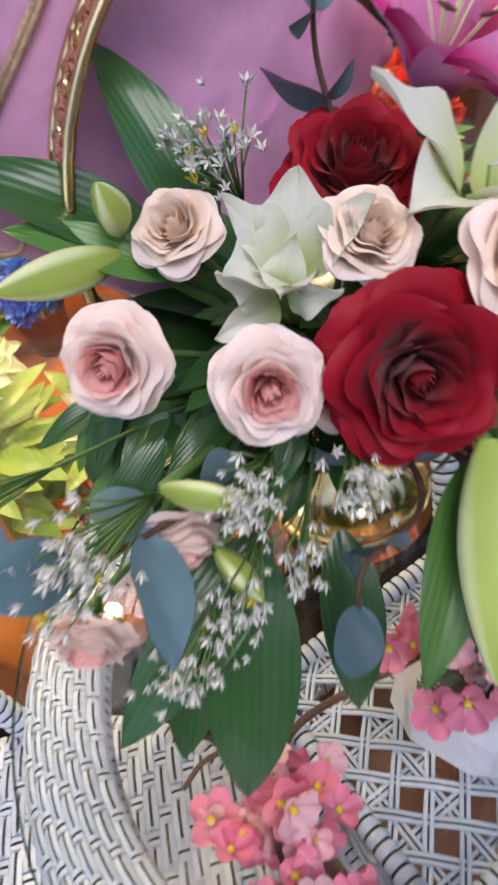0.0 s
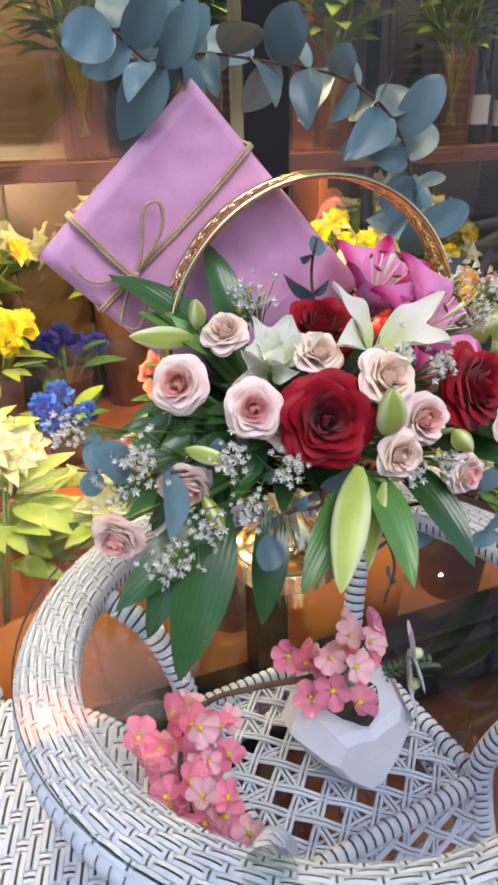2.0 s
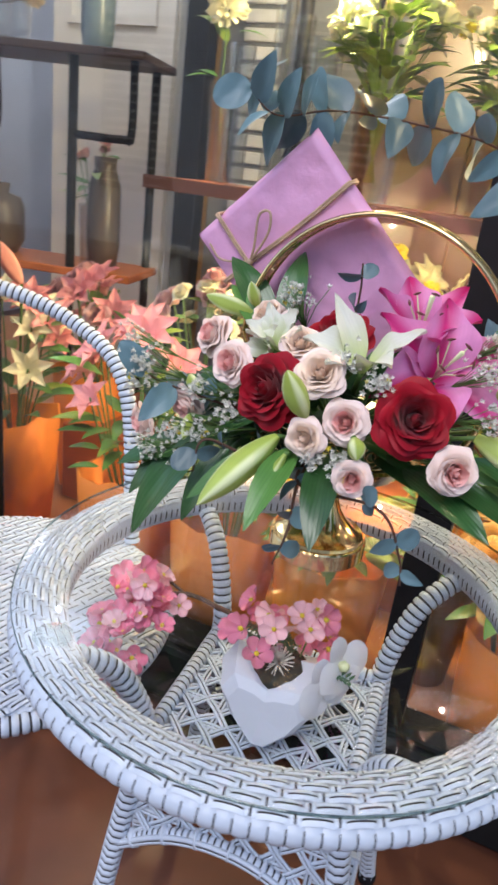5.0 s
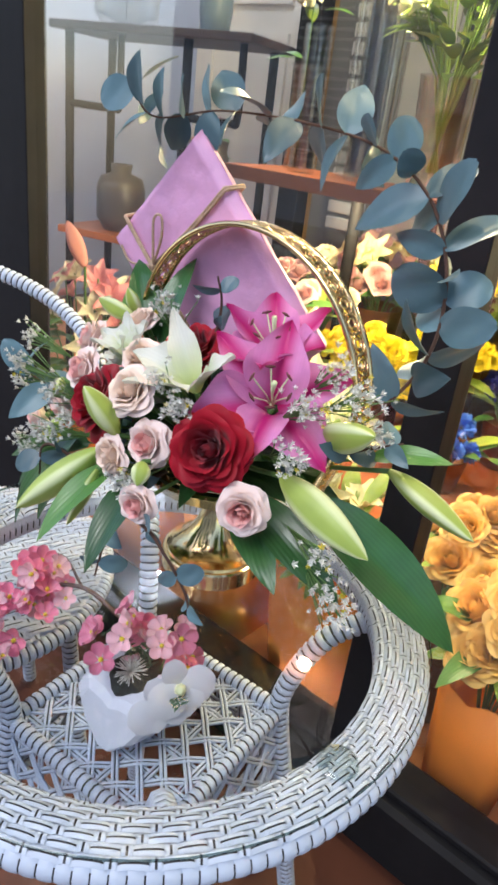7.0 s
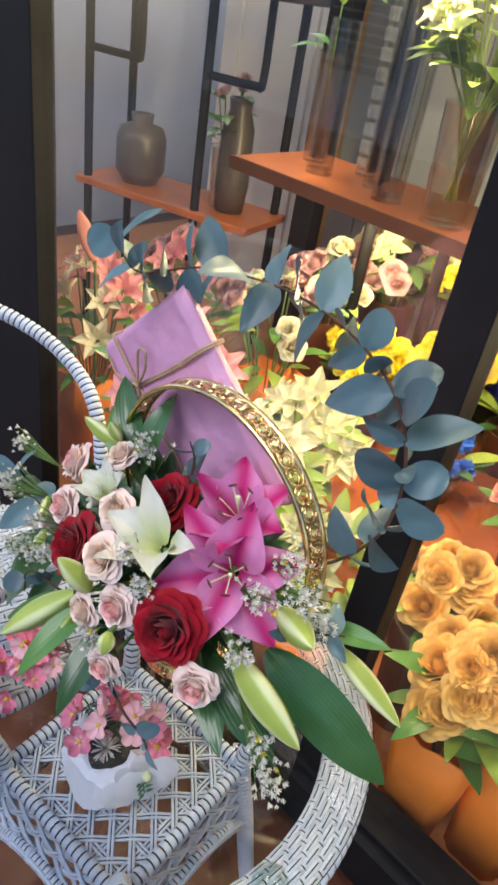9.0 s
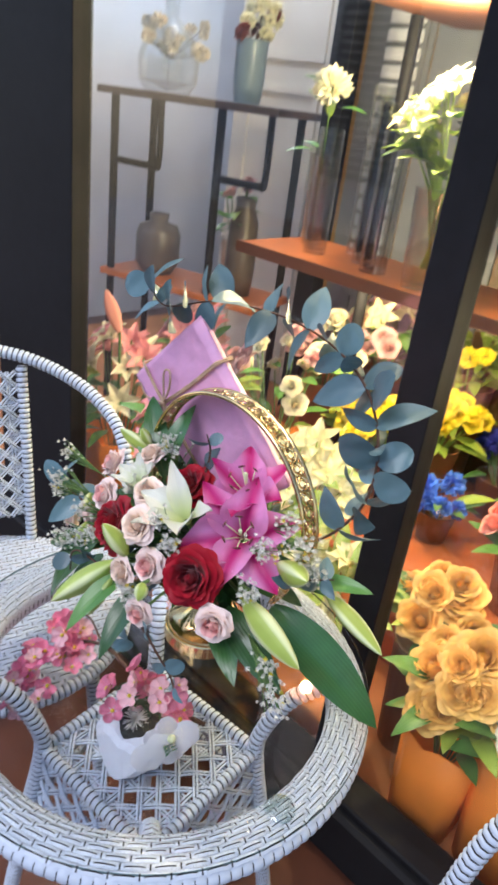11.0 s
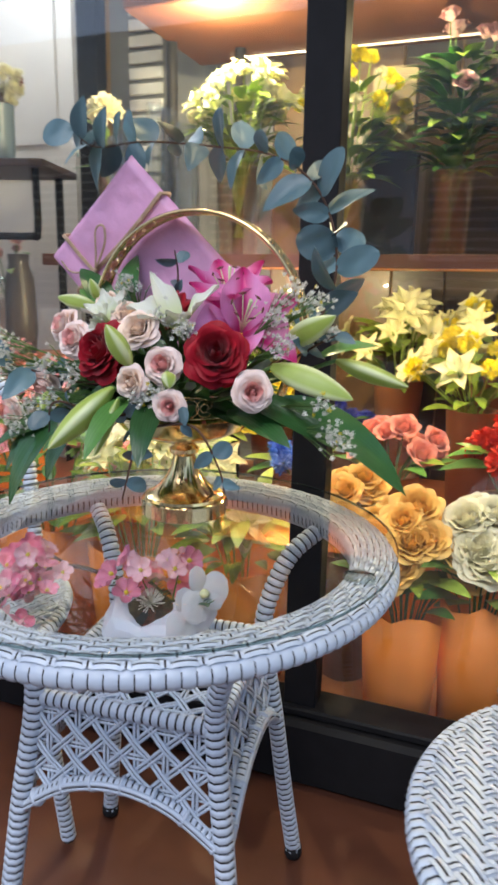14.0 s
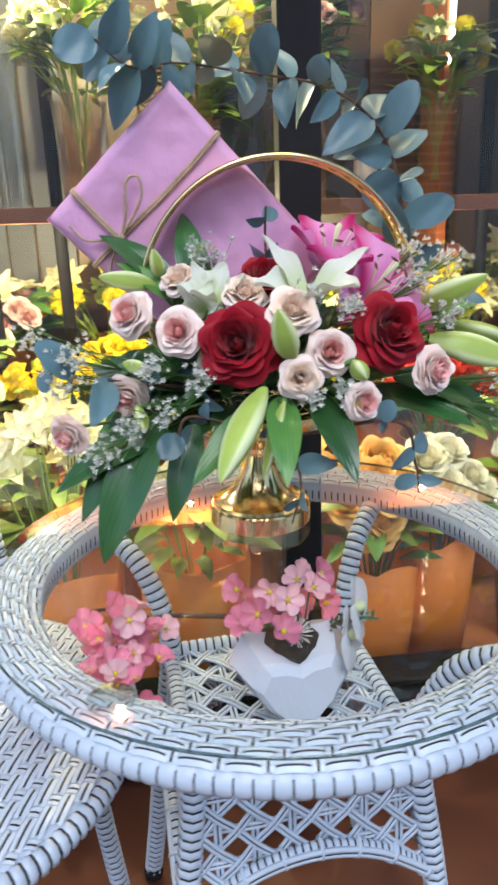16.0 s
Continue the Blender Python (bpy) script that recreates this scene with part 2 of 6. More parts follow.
class Build:
    """Collects faces with material slots; made into one mesh object by put()."""

    def __init__(self):
        self.v, self.f, self.m, self.t = [], [], [], []

    def add(self, verts, faces, slot=0):
        o = len(self.v)
        self.v.extend([tuple(p) for p in verts])
        self.f.extend([tuple(i + o for i in q) for q in faces])
        self.m.extend([slot] * len(faces))

    def grid(self, fn, nu, nv, slot=0, wrap=False):
        vs = [fn(i / nu, j / nv) for j in range(nv + 1) for i in range(nu + (0 if wrap else 1))]
        w = nu if wrap else nu + 1
        self.add(vs, [(j * w + i, j * w + (i + 1) % w, (j + 1) * w + (i + 1) % w, (j + 1) * w + i) for j in range(nv) for i in range(nu)], slot)

    def box(self, m, sx, sy, sz, slot=0, bevel=0.0):
        m = m if isinstance(m, Matrix) else Matrix.Translation(m)
        if bevel:
            b = bevel
            vs, fs = [], []
            for z, k in ((-sz / 2, 1), (-sz / 2 + b, 0), (sz / 2 - b, 0), (sz / 2, 1)):
                ix, iy = sx / 2 - b * k, sy / 2 - b * k
                c = b * 0.6
                vs += [m @ Vector(p) for p in ((-ix + c, -iy, z), (ix - c, -iy, z), (ix, -iy + c, z), (ix, iy - c, z), (ix - c, iy, z), (-ix + c, iy, z), (-ix, iy - c, z), (-ix, -iy + c, z))]
            for j in range(3):
                fs += [(j * 8 + i, j * 8 + (i + 1) % 8, j * 8 + 8 + (i + 1) % 8, j * 8 + 8 + i) for i in range(8)]
            fs += [tuple(range(7, -1, -1)), tuple(range(24, 32))]
            self.add(vs, fs, slot)
            return
        vs = [m @ Vector((x * sx / 2, y * sy / 2, z * sz / 2)) for z in (-1, 1) for x, y in ((-1, -1), (1, -1), (1, 1), (-1, 1))]
        self.add(vs, [(3, 2, 1, 0), (4, 5, 6, 7), (0, 1, 5, 4), (1, 2, 6, 5), (2, 3, 7, 6), (3, 0, 4, 7)], slot)

    def tube(self, path, rad, seg=8, slot=0, caps=True, closed=False):
        """rad: a number or a function of 0..1 along the path."""
        path = [Vector(p) for p in path]
        n = len(path)
        rings, up = [], None
        for i, p in enumerate(path):
            a = path[(i - 1) % n] if closed or i else p
            b = path[(i + 1) % n] if closed or i < n - 1 else p
            d = (b - a).normalized()
            if up is None:
                up = d.orthogonal().normalized()
            up = (up - d * up.dot(d)).normalized()
            side = d.cross(up)
            r = rad(i / (n - 1)) if callable(rad) else rad
            rings.append([p + r * (math.cos(2 * math.pi * k / seg) * up + math.sin(2 * math.pi * k / seg) * side) for k in range(seg)])
        fs = []
        for i in range(n if closed else n - 1):
            j = (i + 1) % n
            fs += [(i * seg + k, i * seg + (k + 1) % seg, j * seg + (k + 1) % seg, j * seg + k) for k in range(seg)]
        if caps and not closed:
            fs += [tuple(range(seg - 1, -1, -1)), tuple((n - 1) * seg + k for k in range(seg))]
        self.add([p for r in rings for p in r], fs, slot)

    def lathe(self, profile, seg=32, m=None, slot=0):
        m = m or Matrix.Identity(4)
        vs = [m @ Vector((r * math.cos(2 * math.pi * k / seg), r * math.sin(2 * math.pi * k / seg), z)) for r, z in profile for k in range(seg)]
        self.add(vs, [(j * seg + k, j * seg + (k + 1) % seg, (j + 1) * seg + (k + 1) % seg, (j + 1) * seg + k) for j in range(len(profile) - 1) for k in range(seg)], slot)

    def mesh(self, name, mats, smooth=True):
        me = bpy.data.meshes.new(name)
        me.from_pydata(self.v, [], self.f)
        for mt in mats if isinstance(mats, (list, tuple)) else [mats]:
            me.materials.append(mt)
        me.polygons.foreach_set("material_index", self.m)
        me.polygons.foreach_set("use_smooth", [smooth] * len(self.f))
        if self.t:
            layer = me.attributes.new("tint", "FLOAT", "POINT")
            layer.data.foreach_set("value", self.t)
        me.update()
        return me

    def put(self, name, mats, parent=None, label="", smooth=True, crease=0):
        me = self.mesh(name, mats, smooth)
        if crease:
            me.set_sharp_from_angle(angle=radians(crease))
        ob = new(name, me)
        ob.parent = parent
        if label:
            ob["label"] = label
        return ob


def thing(name, label, category, group="", kind="", at=None):
    ob = new(name)
    ob.empty_display_size = 0.02
    if at is not None:
        ob.matrix_world = at
    return tagged(ob, label, category, group, kind)


def shared(name, mesh, parent, m, label=""):
    ob = new(name, mesh)
    ob.parent = parent
    ob.matrix_basis = m
    if label:
        ob["label"] = label
    return ob


def aim(at, direction, spin=0.0):
    """A pose at a place whose z axis points along direction."""
    q = Vector(direction).normalized().to_track_quat("Z", "Y")
    return Matrix.Translation(at) @ q.to_matrix().to_4x4() @ Matrix.Rotation(spin, 4, "Z")


def curve(points, n=16):
    """A smooth path through the points."""
    p = [Vector(q) for q in points]
    p = [2 * p[0] - p[1]] + p + [2 * p[-1] - p[-2]]
    out = []
    for i in range(1, len(p) - 2):
        for k in range(n):
            t = k / n
            a, b, c, d = p[i - 1:i + 3]
            out.append(0.5 * (2 * b + (c - a) * t + (2 * a - 5 * b + 4 * c - d) * t * t + (3 * b - a - 3 * c + d) * t ** 3))
    return out + [p[-2]]


def even(path, step):
    """The path, cut anew into equal steps."""
    out, left = [path[0]], step
    for a, b in zip(path, path[1:]):
        d = (b - a).length
        while d >= left and d > 0:
            a = a + (b - a) * (left / d)
            out.append(a)
            d = (b - a).length
            left = step
        left -= d
    return out


def wrapped(bd, points, rad=0.013, pitch=0.0115, n=12):
    """A cane bar wound with flat white cord: slot 0 the cord, slot 1 the dark core."""
    steps = even(curve(points, n), pitch)
    line, rads = [], []
    for a, b in zip(steps, steps[1:]):
        for part_way, r in ((0.0, 0.9), (0.14, 1.02), (0.6, 1.03), (0.76, 0.9)):
            line.append(a.lerp(b, part_way))
            rads.append(rad * r)
    line.append(steps[-1])
    rads.append(rad * 0.9)
    first = len(bd.m)
    bd.tube(line, lambda t: rads[round(t * (len(rads) - 1))], 8, 0)
    for k in range(3, len(line) - 1, 4):
        bd.m[first + k * 8:first + k * 8 + 8] = [1] * 8


# ---- setting ----
WALL = 0.395  # the shop window's front face
b = Build()
b.box((0, -1.0, -0.05), 16, 12, 0.1)
floor = b.put("floor", M_FLOOR, None)
tagged(floor, "reddish-brown terracotta floor in front of the shop", "floor", kind="structure")


def bar(name, x0, x1, y0, y1, z0, z1, mt, label="", category="", parent=None, bevel=0.004):
    bd = Build()
    bd.box(((x0 + x1) / 2, (y0 + y1) / 2, (z0 + z1) / 2), x1 - x0, y1 - y0, z1 - z0, 0, bevel)
    ob = bd.put(name, mt, parent, smooth=False)
    if not parent:
        tagged(ob, label, category, kind="structure")
    return ob


POSTS = [(-2.6, -2.53), (-1.33, -0.92), (0.07, 0.137), (1.5, 1.567), (2.93, 3.0)]
shopfront = thing("window_frame", "black metal frame of the tall shop window", "window frame", kind="structure")
for x0, x1 in POSTS:
    bar("post", x0, x1, WALL + 0.02, WALL + 0.075, 0.0, 2.45, M_BLACK, parent=shopfront)
bar("plinth", -2.6, 3.0, WALL - 0.015, WALL + 0.085, 0.0, 0.145, M_BLACK, parent=shopfront, bevel=0.01)
bar("plinth_lip", -2.6, 3.0, WALL + 0.005, WALL + 0.09, 0.147, 0.165, M_BLACK, parent=shopfront)
bar("head", -2.6, 3.0, WALL, WALL + 0.09, 2.452, 2.7, M_BLACK, parent=shopfront)
for k, ((a, x0), (x1, c)) in enumerate(zip(POSTS, POSTS[1:])):
    b = Build()
    b.box(((x0 + x1) / 2, WALL + 0.048, 1.308), x1 - x0 - 0.002, 0.006, 2.284)
    b.m = [0 if i == 2 else 1 for i in range(6)]
    pane = b.put("window_%d" % (k + 1), [M_GLASS, M_CLEAR], None, smooth=False)
    tagged(pane, "large clear shop window pane with reflections of the street", "window", kind="structure")
    pane.visible_shadow = False

# ---- the round wicker table ----
LEGS = [-39.5 + 90 * k for k in range(4)]
TOP, RO, RI = 0.66, 0.338, 0.272


def polar(r, deg, z):
    return Vector((r * math.cos(radians(deg)), r * math.sin(radians(deg)), z))


table = thing("round_table", "round white wicker table with a glass top and black-flecked weave", "table", at=pose(-0.003, 0.009, 0.002))


def rim_section(t):
    """Across the rim, 0 at the inner edge over the top to 1 at the outer edge: radius and height."""
    r = RI + (RO - 0.006 - RI) * t
    return r, TOP - 0.014 * (1 - 2 * t) ** 2 * (1.0 if t < 0.5 else 0.75)


b = Build()
prof = [(RI + 0.004, TOP - 0.045)] + [(rim_section(t)[0], rim_section(t)[1] - 0.0035) for t in [i / 8 for i in range(9)]]
prof += [(RO - 0.005, TOP - 0.022), (RO - 0.008, TOP - 0.03), (RO - 0.02, TOP - 0.037), (RI + 0.004, TOP - 0.045)]
b.lathe(prof, 96)
b.put("rim_core", M_WHITE, table)

# flat cane strands laid in staggered rings over the rim
# each strand is white with a black line along its middle; short cross strands tie them
ROWS_RIM, N_RIM = 7, 56
rest = Build()


def striped(bd, fn, nv, stripe=0.2, lift=0.0006):
    """A flat strand: white on both sides of a narrow dark line; fn(u across, v along) gives the surface."""
    a, c = 0.5 - stripe / 2, 0.5 + stripe / 2
    bd.grid(lambda u, v: fn(u * a, v), 2, nv, 0)
    bd.grid(lambda u, v: fn(c + u * (1 - c), v), 2, nv, 0)
    bd.grid(lambda u, v: Vector(fn(a + u * (c - a), 0.07 + 0.86 * v)) - Vector((0, 0, lift)), 1, nv, 1)


for row in range(ROWS_RIM):
    t0, t1 = row / ROWS_RIM + 0.004, (row + 1) / ROWS_RIM - 0.004
    span = 2 * math.pi / N_RIM

    def strand(u, v, t0=t0, t1=t1, span=span):
        a = (v - 0.5) * span * 0.8
        r, z = rim_section(t0 + (t1 - t0) * u)
        z += 0.0026 * (1 - abs(2 * v - 1) ** 3) - 0.0012 * (2 * u - 1) ** 2
        return (r * math.cos(a), r * math.sin(a), z)

    def tie(u, v, t0=t0, t1=t1, span=span):
        a = (0.5 + (u - 0.5) * 0.26) * span
        r, z = rim_section(t0 + (t1 - t0) * (v * 0.96 + 0.02))
        z += 0.0022 - 0.0016 * abs(2 * v - 1) ** 3
        return (r * math.cos(a), r * math.sin(a), z)
    sb = Build()
    striped(sb, strand, 6, 0.2)
    striped(sb, tie, 3, 0.24)
    me = sb.mesh("strand", [M_WHITE, M_GAP])
    for k in range(N_RIM):
        turn = Matrix.Rotation(span * (k + 0.5 * (row % 2) + 0.17 * row), 4, "Z")
        if (turn @ Vector((1, 0, 0))).y < 0.6:
            shared("strand", me, table, turn)
        else:
            o = len(rest.m)
            rest.add([turn @ Vector(v) for v in sb.v], sb.f)
            rest.m[o:] = sb.m
rest.put("strand_rest", [M_WHITE, M_GAP], table)["kind"] = "stuff"
# cord bound round the outer edge
b = Build()
NB = 142
b.lathe([(RO - 0.013 + 0.0112 * math.cos(radians(80 - 22 * i)), TOP - 0.0235 + 0.0112 * math.sin(radians(80 - 22 * i))) for i in range(11)], 120, None, 1)
for k in range(NB):
    a0 = 2 * math.pi * k / NB

    def wrap(u, v, a0=a0):
        a = a0 + (u * 0.9 + 0.05) * 2 * math.pi / NB
        q = radians(75 - 210 * v)
        bul = 0.001 * math.sin(math.pi * u) ** 0.6 - 0.0003
        rr = RO - 0.013 + (0.0125 + bul) * math.cos(q)
        return (rr * math.cos(a), rr * math.sin(a), TOP - 0.0235 + (0.0125 + bul) * math.sin(q))
    b.grid(wrap, 4, 7)
ob = b.put("edge_binding", [M_WHITE, M_GAP], table, "white cord bound round the edge")
ob["kind"] = "stuff"
b = Build()
b.lathe([(RI + 0.007 + 0.006 * math.cos(q), TOP - 0.028 + 0.017 * math.sin(q)) for q in [2 * math.pi * i / 10 for i in range(11)]], 96, None, 1)
for k in range(170):
    a0 = 2 * math.pi * k / 170

    def cord(u, v, a0=a0):
        a = a0 + (u * 0.76 + 0.12) * 2 * math.pi / 170
        q = radians(70 + 220 * v)
        return ((RI + 0.007 + 0.0075 * math.cos(q)) * math.cos(a), (RI + 0.007 + 0.0075 * math.cos(q)) * math.sin(a), TOP - 0.028 + 0.019 * math.sin(q))
    b.grid(cord, 2, 6)
b.put("inner_binding", [M_WHITE, M_GAP], table)["kind"] = "stuff"
# the glass lies on the rim, on small clear pads
GLASS = TOP + 0.0072
M_GEDGE = glass_material("dark_green_glass_edge", (0.22, 0.3, 0.29), 1.5)
M_PAD = glass_material("clear_rubber_pad", (0.86, 0.91, 0.91), 1.9)
b = Build()
b.lathe([(0.0, GLASS - 0.0042), (0.333, GLASS - 0.0042), (0.334, GLASS - 0.003), (0.334, GLASS - 0.0008), (0.333, GLASS), (0.0, GLASS)], 96)
b.m = [(1 if i < 96 else 2 if i < 384 else 0) for i in range(len(b.f))]
pane = b.put("glass_top", [M_TGLASS, M_CLEAR, M_GEDGE], table, "clear reflecting glass top with a dark edge", smooth=False)
pane.visible_shadow = False
for deg in (-126, -6.5, 113):
    b = Build()
    b.lathe([(0, 0), (0.02, 0), (0.021, 0.0008), (0.0205, 0.0026), (0, 0.0028)], 20, Matrix.Translation(polar(0.297, deg, TOP + 0.0001)))
    b.put("spacer_pad", M_PAD, table, "round clear rubber pad under the glass")

for deg in LEGS:
    b = Build()
    wrapped(b, [polar(0.256, deg, 0.012), polar(0.232, deg, 0.15), polar(0.207, deg, 0.31), polar(0.182, deg, 0.45), polar(0.186, deg, 0.51), polar(0.225, deg, 0.585), polar(0.285, deg, 0.622)], 0.0145)
    leg = b.put("leg", [M_WHITE, M_GAP], table)
    f = Build()
    f.lathe([(0, 0.0), (0.014, 0.0), (0.016, 0.006), (0.015, 0.02), (0, 0.02)], 12, Matrix.Translation(polar(0.256, deg, 0)))
    f.put("foot", M_BLACK, leg)
HALF = 0.181 * math.cos(radians(45))
SHELF = 0.462
for k in range(4):
    a, c = LEGS[k], LEGS[(k + 1) % 4]
    b = Build()
    wrapped(b, [polar(0.181, a, SHELF), (polar(0.181, a, SHELF) + polar(0.181, c, SHELF)) / 2, polar(0.181, c, SHELF)], 0.011, 0.0115)
    b.put("top_rail", [M_WHITE, M_GAP], table)
    b = Build()
    p, q = polar(0.207, a, 0.30), polar(0.207, c, 0.30)
    mid = (p + q) / 2
    wrapped(b, [p, p.lerp(q, 0.25) + Vector((0, 0, 0.05)), mid + Vector((0, 0, 0.066)), p.lerp(q, 0.75) + Vector((0, 0, 0.05)), q], 0.0085, 0.0085)
    arc = curve([p, p.lerp(q, 0.25) + Vector((0, 0, 0.05)), mid + Vector((0, 0, 0.066)), p.lerp(q, 0.75) + Vector((0, 0, 0.05)), q], 12)
    out = (mid - Vector((0, 0, mid.z))).normalized()
    for off in (0.0035, -0.0035):
        b.tube([v + out * 0.0085 + Vector((0, 0, off)) for v in arc], 0.0034, 6, 0)
    b.tube([v + out * 0.0095 for v in arc], 0.0018, 5, 1)
    for v, w in list(zip(arc, arc[1:]))[4::7]:
        b.tube([v, v.lerp(w, 0.5)], 0.0132, 9, 0)
    b.put("arched_rail", [M_WHITE, M_GAP], table)


def cane(owner, m, half_w, half_h, step, clip=None, w=0.0023):
    """Open cane weave in four directions within a rectangle: each strip two round canes with a dark line between."""
    for deg, dz, gap, start in ((0, 0.0, step, 0.5), (90, 0.0018, step, 0.5), (45, 0.0036, step * 0.7071, 0.5), (-45, 0.0054, step * 0.7071, 0.5)):
        d = Vector((math.cos(radians(deg)), math.sin(radians(deg))))
        nrm = Vector((-d.y, d.x))
        reach = half_w + half_h
        for k in range(-int(reach / gap) - 1, int(reach / gap) + 2):
            base = nrm * ((k + start) * gap)
            lo, hi = -9.0, 9.0
            for axis, lim in ((0, half_w), (1, half_h)):
                if abs(d[axis]) < 1e-6:
                    if abs(base[axis]) > lim:
                        lo, hi = 1, 0
                else:
                    s, e = sorted(((-lim - base[axis]) / d[axis], (lim - base[axis]) / d[axis]))
                    lo, hi = max(lo, s), min(hi, e)
            cuts = [(lo, hi)]
            if clip:
                run, cuts, t = None, [], lo
                while t < hi:
                    q = base + d * t
                    if clip(q.x, q.y):
                        run = t if run is None else run
                    elif run is not None:
                        cuts.append((run, t))
                        run = None
                    t += 0.004
                if run is not None:
                    cuts.append((run, hi))
            for s, e in cuts:
                if e - s < 0.008:
                    continue
                bd = Build()
                n = max(2, int((e - s) / (step * 0.25)))

                def lane(off, lift):
                    """Along the strip, rising over and dipping under the strips that it crosses."""
                    out = []
                    for i in range(n + 1):
                        t = s + (e - s) * i / n
                        q = base + d * t + nrm * off
                        out.append(m @ Vector((q.x, q.y, dz + lift + 0.0016 * math.sin(math.pi * t / gap + k * math.pi))))
                    return out
                bd.tube(lane(-0.0027, 0.0), w, 5, 0)
                bd.tube(lane(0.0027, 0.0), w, 5, 0)
                bd.tube(lane(0.0, -0.0004), 0.0013, 4, 1)
                bd.put("cane_strip", [M_WHITE, M_GAP], owner)


cane(table, Matrix.Translation((0, 0, SHELF - 0.006)) @ Matrix.Rotation(radians(LEGS[0] + 45), 4, "Z"), HALF, HALF, 0.042)
for k in range(4):
    a, c = LEGS[k], LEGS[(k + 1) % 4]
    lo, hi = (polar(0.2, a, 0.30) + polar(0.2, c, 0.30)) / 2, (polar(0.178, a, SHELF) + polar(0.178, c, SHELF)) / 2
    up = (hi - lo)
    x = (polar(1, c, 0) - polar(1, a, 0)).normalized()
    z = x.cross(up.normalized())
    m = Matrix((x, up.normalized(), z)).transposed().to_4x4()
    m.translation = (lo + hi) / 2
    h = up.length / 2
    cane(table, m, 0.138, h, 0.042, lambda px, py: abs(px) < 0.128 + 0.02 * (0.5 - py / (2 * h)) and py > -h + 0.066 * max(0, 1 - (px / 0.14) ** 2))

# ---- wicker chairs ----


def wicker_chair(label):
    """A tub chair that faces +x; its origin lies on the floor under the seat's middle."""
    ch = thing("wicker_chair", label, "chair", "chairs at the round table")
    R, H = 0.25, 0.5
    bd = Build()
    pr = [(0, H - 0.03), (R - 0.02, H - 0.03), (R - 0.004, H - 0.02), (R - 0.001, H - 0.012), (R - 0.008, H - 0.004), (R - 0.05, H - 0.001), (0, H - 0.003)]
    bd.lathe(pr, 56)
    bd.put("seat_core", M_WHITE, ch)
    # striped strands in a twill over the seat, tied by short cross strands
    bd = Build()
    W, L = 0.0125, 0.05
    n = int(R / W) + 1

    def top(x, y):
        rr = math.hypot(x, y) / R
        return H + 0.0025 - 0.004 * max(0, rr - 0.72) ** 2 / 0.08
    for i in range(-n, n + 1):
        x = i * W
        lim = (R - 0.003) ** 2 - x * x
        if lim <= 0:
            continue
        lim = math.sqrt(lim)
        y = -R - L + (i % 3) * L / 3
        while y < R + L:
            s, e = max(y + 0.003, -lim), min(y + L * 0.8, lim)
            if e - s > 0.009:
                striped(bd, lambda u, v, x=x, s=s, e=e: (x + (u - 0.5) * W * 0.97, s + (e - s) * v, top(x, s + (e - s) * v) + 0.0016 * (1 - abs(2 * v - 1) ** 3) - 0.0008 * (2 * u - 1) ** 2), 4, 0.24)
            if -lim < y + L * 0.9 < lim - 0.004:
                striped(bd, lambda u, v, x=x, y=y: (x + (v - 0.5) * W * 0.94, y + L * 0.9 + (u - 0.5) * 0.0105, top(x, y + L * 0.9) + 0.0014 - 0.001 * abs(2 * v - 1) ** 3), 2, 0.26)
            y += L
    ob = bd.put("seat_weave", [M_WHITE, M_GAP], ch, "white twill weave of black-lined strands")
    ob["kind"] = "stuff"
    bd = Build()
    ring = [Vector((R * math.cos(a), R * math.sin(a), H - 0.018)) for a in [2 * math.pi * i / 72 for i in range(73)]]
    wrapped(bd, ring, 0.0135, 0.0115, 1)
    bd.put("seat_edge", [M_WHITE, M_GAP], ch)
    # hoop round the back, from one side of the seat to the other
    pts = []
    for i in range(9):
        a = radians(90 + 180 * (0.35 * i / 8 + 0.65 * (0.5 - 0.5 * math.cos(math.pi * i / 8))))
        s = math.sin(math.pi * i / 8)
        pts.append(Vector((0.255 * math.cos(a) * (1 + 0.38 * s), 0.255 * math.sin(a) * (1.02 + 0.15 * math.sin(2 * math.pi * min(i, 8 - i) / 8)), H - 0.005 + 0.43 * s ** 0.5)))
    bd = Build()
    wrapped(bd, pts, 0.0135, 0.0115, 10)
    bd.put("back_hoop", [M_WHITE, M_GAP], ch, "wound hoop of arms and back")
    for sgn in (-1, 1):
        bd = Build()
        wrapped(bd, [(-0.215, sgn * 0.115, H), (-0.26, sgn * 0.12, H + 0.2), (-0.315, sgn * 0.125, H + 0.4)], 0.012)
        bd.put("back_post", [M_WHITE, M_GAP], ch)
    mid = Vector((-0.27, 0, H + 0.22))
    up = Vector((-0.1, 0, 0.4)).normalized()
    x = Vector((0, 1, 0))
    m = Matrix((x, up, x.cross(up))).transposed().to_4x4()
    m.translation = mid
    cane(ch, m, 0.112, 0.165, 0.037)
    for a in (45, 135, 225, 315):
        bd = Build()
        wrapped(bd, [polar(0.2, a, H - 0.03), polar(0.215, a, 0.25), polar(0.24, a, 0.01)], 0.014)
        bd.put("leg", [M_WHITE, M_GAP], ch)
    return ch


chair = wicker_chair("white wicker tub chair with a twill-woven seat, pushed under the table")
chair.matrix_world = pose(-0.44, -0.04, 0, 0, 0, -15)
other = copy_thing(chair, pose(0.643, -0.15, 0, 0, 0, 219))
other["label"] = "white wicker tub chair with a twill-woven seat, turned to the street"

